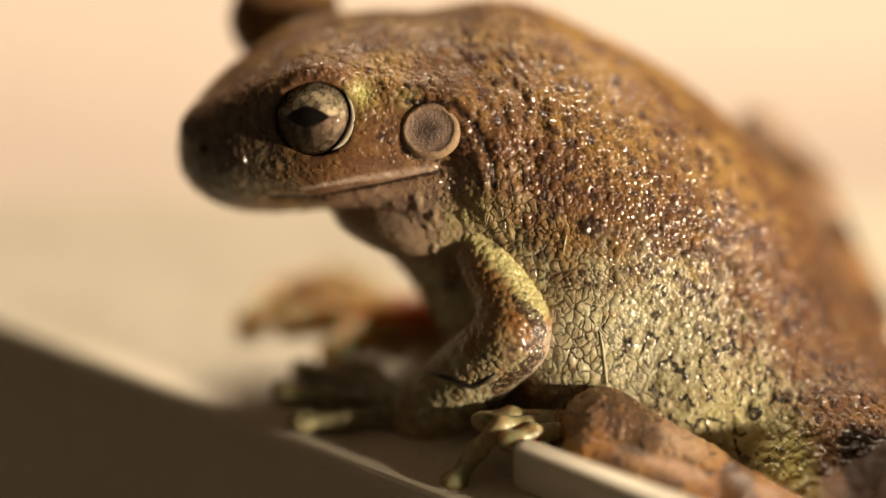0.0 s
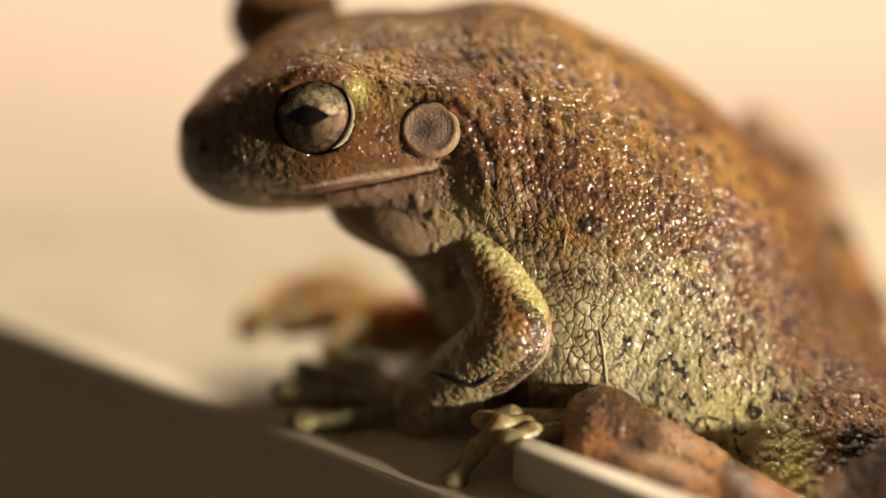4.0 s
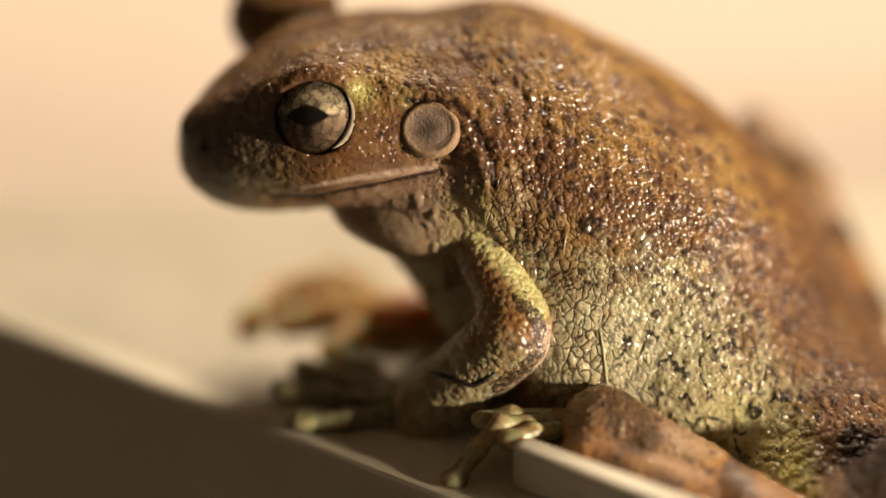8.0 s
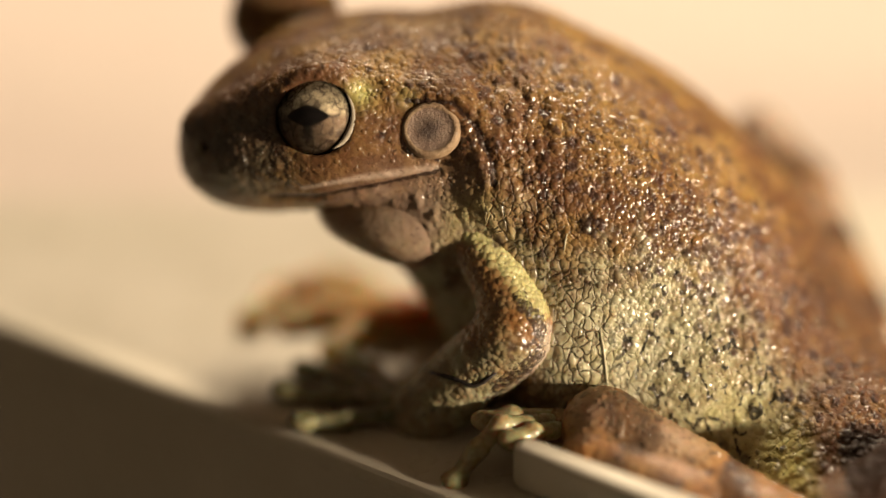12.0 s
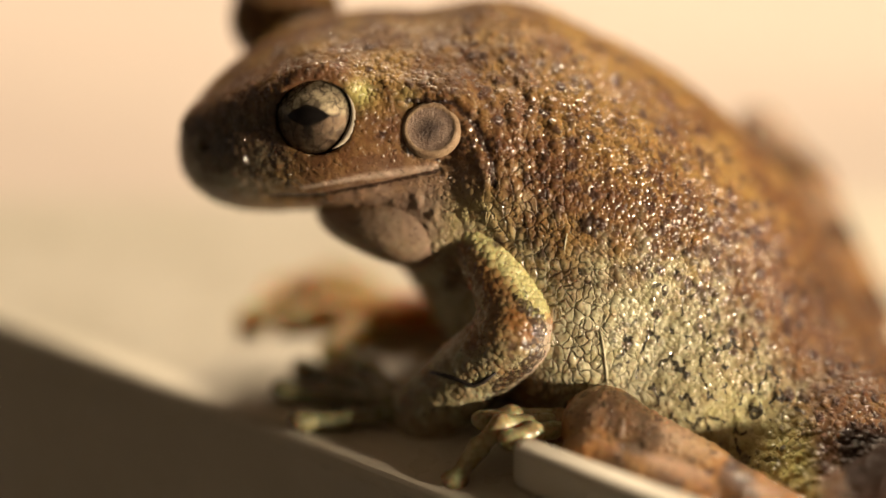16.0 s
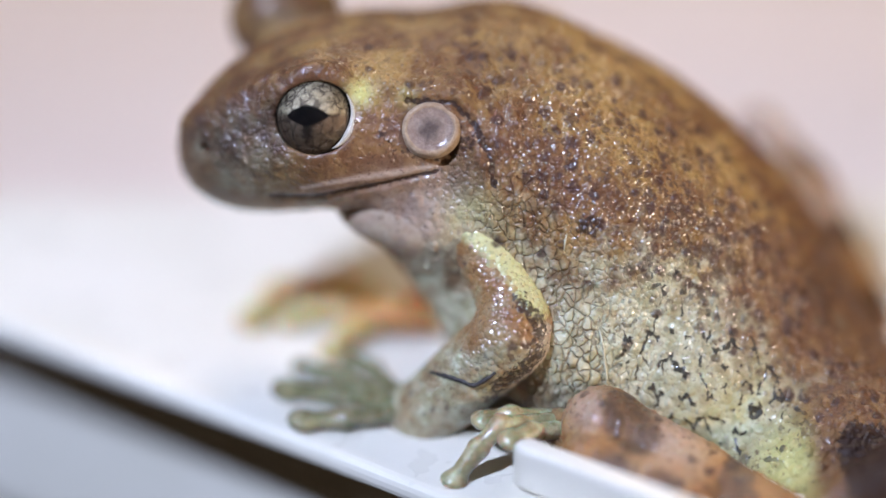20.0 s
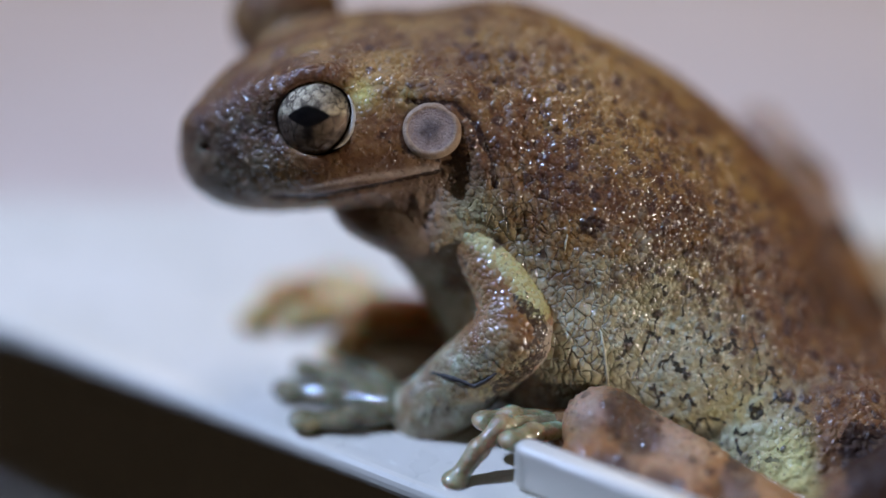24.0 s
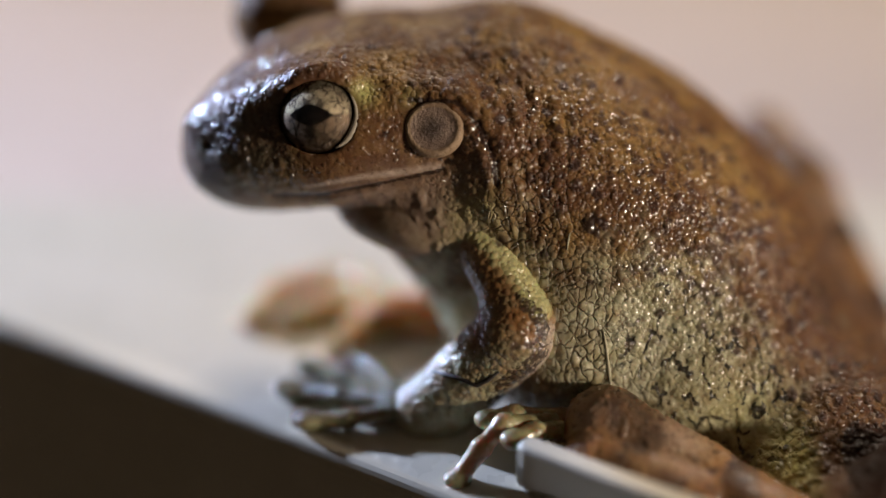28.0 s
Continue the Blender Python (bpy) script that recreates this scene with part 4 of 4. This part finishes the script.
def eye(at, gaze, name):
    """Eyeball with iris, lens-shaped pupil and clear cornea, looking along gaze."""
    turn = Vector(gaze).to_track_quat("Z", "Y").to_matrix().to_4x4()
    r, ring = 4.1, 64
    bm = bmesh.new()
    bmesh.ops.create_uvsphere(bm, u_segments=ring, v_segments=40, radius=r * MM)
    data = bpy.data.meshes.new(name)
    bm.to_mesh(data)
    bm.free()
    data.polygons.foreach_set("use_smooth", [True] * len(data.polygons))
    co = np.array([v.co[:] for v in data.vertices]) / (r * MM)
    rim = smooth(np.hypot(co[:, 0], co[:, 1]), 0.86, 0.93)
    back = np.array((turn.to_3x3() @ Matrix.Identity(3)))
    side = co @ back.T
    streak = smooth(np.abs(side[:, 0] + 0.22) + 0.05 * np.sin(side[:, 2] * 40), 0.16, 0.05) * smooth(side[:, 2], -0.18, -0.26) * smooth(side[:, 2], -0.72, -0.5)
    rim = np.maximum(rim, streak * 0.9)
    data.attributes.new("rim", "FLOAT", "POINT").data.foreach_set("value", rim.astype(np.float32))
    layer = data.attributes.new("iris_co", "FLOAT_VECTOR", "POINT")
    layer.data.foreach_set("vector", (co @ back.T).astype(np.float32).ravel())
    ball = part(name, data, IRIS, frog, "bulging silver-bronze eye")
    ball.matrix_local = Matrix.Translation(Vector(at) * MM) @ turn
    # pupil: a horizontal diamond lying on the ball
    bm = bmesh.new()
    n = 24
    local_right = (turn.inverted().to_3x3() @ Vector((1, 0, 0)))
    local_up = (turn.inverted().to_3x3() @ Vector((0, 0, 1)))
    high = r + 0.04
    rings = []
    for k in range(1, 7):
        edge = []
        for i in range(n):
            a = 2 * math.pi * i / n
            sx = math.copysign(abs(math.cos(a)) ** 1.6, math.cos(a)) * 2.3 * k / 6
            sz = math.copysign(abs(math.sin(a)) ** 1.6, math.sin(a)) * 1.12 * k / 6
            p = local_right * sx + local_up * sz
            edge.append(bm.verts.new(Vector((p.x, p.y, math.sqrt(max(0.1, high ** 2 - p.x ** 2 - p.y ** 2)))) * MM))
        rings.append(edge)
    centre = bm.verts.new((0, 0, high * MM))
    for i in range(n):
        j = (i + 1) % n
        bm.faces.new((centre, rings[0][i], rings[0][j]))
        for a, b in zip(rings, rings[1:]):
            bm.faces.new((a[i], b[i], b[j], a[j]))
    bmesh.ops.recalc_face_normals(bm, faces=bm.faces)
    part("pupil", bm, BLACK, ball, "black horizontal slit pupil")
    bm = bmesh.new()
    bmesh.ops.create_uvsphere(bm, u_segments=48, v_segments=32, radius=(r + 0.12) * MM)
    part("cornea", bm, CORNEA, ball, "clear moist cornea").visible_shadow = False
    return ball


eye(EYE_AT, (-0.24, -1.0, -0.02), "eye")
arc = [(EYE_AT[0] + 3.72 * math.cos(radians(a)), EYE_AT[1] - 2.55, EYE_AT[2] + 3.72 * math.sin(radians(a))) for a in range(35, -75, -10)]
part("eye_white", tube(arc, [0.05, 0.12, 0.18, 0.24, 0.32, 0.38, 0.42, 0.38, 0.28, 0.16, 0.05], 12), SCLERA, frog, "pale crescent behind the eye")
eye(FAR_EYE_AT, (-0.45, 0.85, 0.25), "eye")


def eardrum():
    """A shallow oval membrane with a soft raised rim, let into the cheek."""
    turn = look((0, 0, 0), (0.12, 1.0, -0.08)).to_3x3().to_4x4() @ Matrix.Diagonal((1.0, 0.93, 1.0, 1.0))
    drum = part("eardrum", turned_disc([(0.0, 0.1), (0.7, 0.12), (1.5, 0.0), (2.0, -0.02), (2.35, 0.1)], 48, 0.015), DRUM, frog, "round lavender-brown eardrum with pale rim")
    drum.matrix_local = Matrix.Translation(Vector(EARDRUM_AT) * MM) @ turn
    part("rim", turned_disc([(2.2, -0.2), (2.3, 0.06), (2.45, 0.13), (2.62, 0.14), (2.78, 0.06), (2.95, -0.14), (3.15, -0.8)], 48, 0.015), DRUM_RIM, drum, "pale raised rim")


eardrum()


def skin_depth(x, z, forms=HEAD_FORMS + TRUNK_FORMS, carves=CARVES):
    """How far away (mm) a body begins on the line of sight through a place."""
    ys = np.arange(-20.0, 30.0, 0.05)
    d = body_distance(forms, carves, np.stack([np.full_like(ys, x), ys, np.full_like(ys, z)], -1))
    return float(ys[np.argmax(d < 0)])


def fibre(name, line, radius, mat, label, category):
    thing = part(name, tube(line, [radius * 0.7] + [radius] * (len(line) - 2) + [radius * 0.5], 8), mat)
    thing.matrix_world = LEAN
    return tagged(thing, label, category)


strand = [(-1.3, -12.6), (0.1, -12.9), (1.6, -13.3), (3.1, -13.9), (4.1, -13.4), (5.3, -12.5)]
fibre("plant_fibre", [(x, skin_depth(x, z, ARM_FORMS, []) - 0.15, z) for x, z in strand], 0.26, FIBRE,
      "dark wet plant fibre stuck to the frog's forearm", "fibre")
for line, width, label in (([(15.9, 0.0, -8.3), (16.2, 0.0, -9.8), (16.4, 0.0, -11.4), (16.6, 0.0, -13.0), (16.8, 0.0, -14.4)], 0.13, "pale thread of shed skin on the frog's flank"),
                           ([(12.5, 0.0, 1.7), (12.3, 0.0, 0.7), (12.2, 0.0, -0.2)], 0.10, "tiny pale hair on the frog's flank")):
    fibre("pale_thread", [(x, skin_depth(x, z) - 0.12, z) for x, y, z in line], width, STRAW, label, "thread")


def droplets():
    """Small water drops strewn along the front of the tray, near the frog's toes."""
    rng = random.Random(5)
    bm = bmesh.new()
    for _ in range(280):
        s, inset = rng.uniform(0.028, 0.078), abs(rng.gauss(0, 0.0055)) + 0.0008
        x, y = shelf_place(s, inset)
        r = rng.uniform(0.00005, 0.00020)
        m = Matrix.Translation((x, y, SHELF_Z)) @ Matrix.Diagonal((r * rng.uniform(0.8, 1.4), r, r * 0.55, 1))
        bmesh.ops.create_icosphere(bm, subdivisions=2, radius=1.0, matrix=m)
    drops = part("water_droplets", bm, WATER)
    drops.visible_shadow = False
    tagged(drops, "clear water droplets on the white tray edge", "water drops", "", "stuff")


droplets()

# ---- the torch, carried round the frog outside the view ----
def torch():
    """A torch with its lens set back in a black hood, so that it throws a beam."""
    thing = tagged(new("torch"), "small black metal torch with cool white beam", "torch")
    part("barrel", turned_disc([(0, -155), (11, -155), (12, -152), (12, -90), (15, -74), (16, -62), (16, 0), (15, 0.5), (14.2, 0), (13.4, -57)], 32), METAL, thing)
    part("lens", turned_disc([(0, -55.4), (6, -55.5), (13.2, -56)], 32), TORCH_GLOW, thing, "glowing cool white lens")
    return thing


TORCH = torch()


def aim(p, target=(0, 10, 0)):
    """The torch's pose in the room, its beam along its z, from places in the leaning frame."""
    a, b = out(p), out(target)
    return Matrix.Translation(a) @ (b - a).to_track_quat("Z", "Y").to_matrix().to_4x4()


def motions():
    # the torch stands on its head on the floor, is picked up, then goes round the frog from the front to behind its snout
    rest = Matrix.Translation((-0.7, -0.7, 0.002)) @ pose(0, 0, 0, 180, 0, 0)
    lift = Matrix.Translation((-0.72, -0.74, 0.75)) @ pose(0, 0, 0, 150, 0, 0)
    rows = [(0.0, rest), (14.0, rest), (15.2, lift), (16.2, aim((-800, -900, -100), (-1000, -500, 100))), (17.2, aim((-780, -830, 0), (-500, -95, 45))),
            (18.0, aim((-800, -760, 40), (-405, -40, 40))), (18.6, aim((-640, -620, 170), (-28, 10, 2))),
            (19.3, aim((-450, -560, 230), (-28, 10, 2))), (20.0, aim((-280, -480, 290), (-28, 10, 2))), (20.6, aim((-400, -300, 330), (-28, 10, 2))), (21.05, aim((-380, -350, 110), (-20, 15, 5))),
            (21.6, aim((-400, -330, 120), (-20, 15, 5))), (22.5, aim((-400, -240, 440), (-28, 10, 2))), (23.5, aim((-390, -190, 450), (-28, 10, 2))),
            (24.5, aim((-390, -190, 450), (-28, 10, 2))), (25.0, aim((-420, 0, 450))), (25.6, aim((-470, 180, 480))), (26.3, aim((-470, 235, 340))), (27.2, aim((-450, 235, 290), (-20, 10, -10))), (28.0, aim((-450, 235, 290), (-20, 10, -10)))]
    walk(TORCH, rows)
    # the throat pumps about twice a second; the offsets (tenths of a mm forwards) are its strokes
    stroke = {0: 7, 1: -13, 2: 4, 3: -10, 6: -21, 7: 11, 8: 7, 9: -7, 10: 7, 11: -9, 12: -8, 15: -7, 16: -10, 17: 17, 18: -8, 19: -6,
              20: 13, 21: -15, 24: 7, 25: -1, 26: 1, 27: 22, 28: 9}
    rows = []
    for k in range(28 * 4 + 1):
        t = k / 4
        d = stroke.get(int(t), 5) if k % 4 == 0 else (-11, 8, -14, 10, 6)[(k * 3) % 5] * (1 if k % 2 else 0.6)
        rows.append((t, pose(0.1 * MM * d, 0, 0.02 * MM * d)))
    walk(THROAT, rows)


motions()
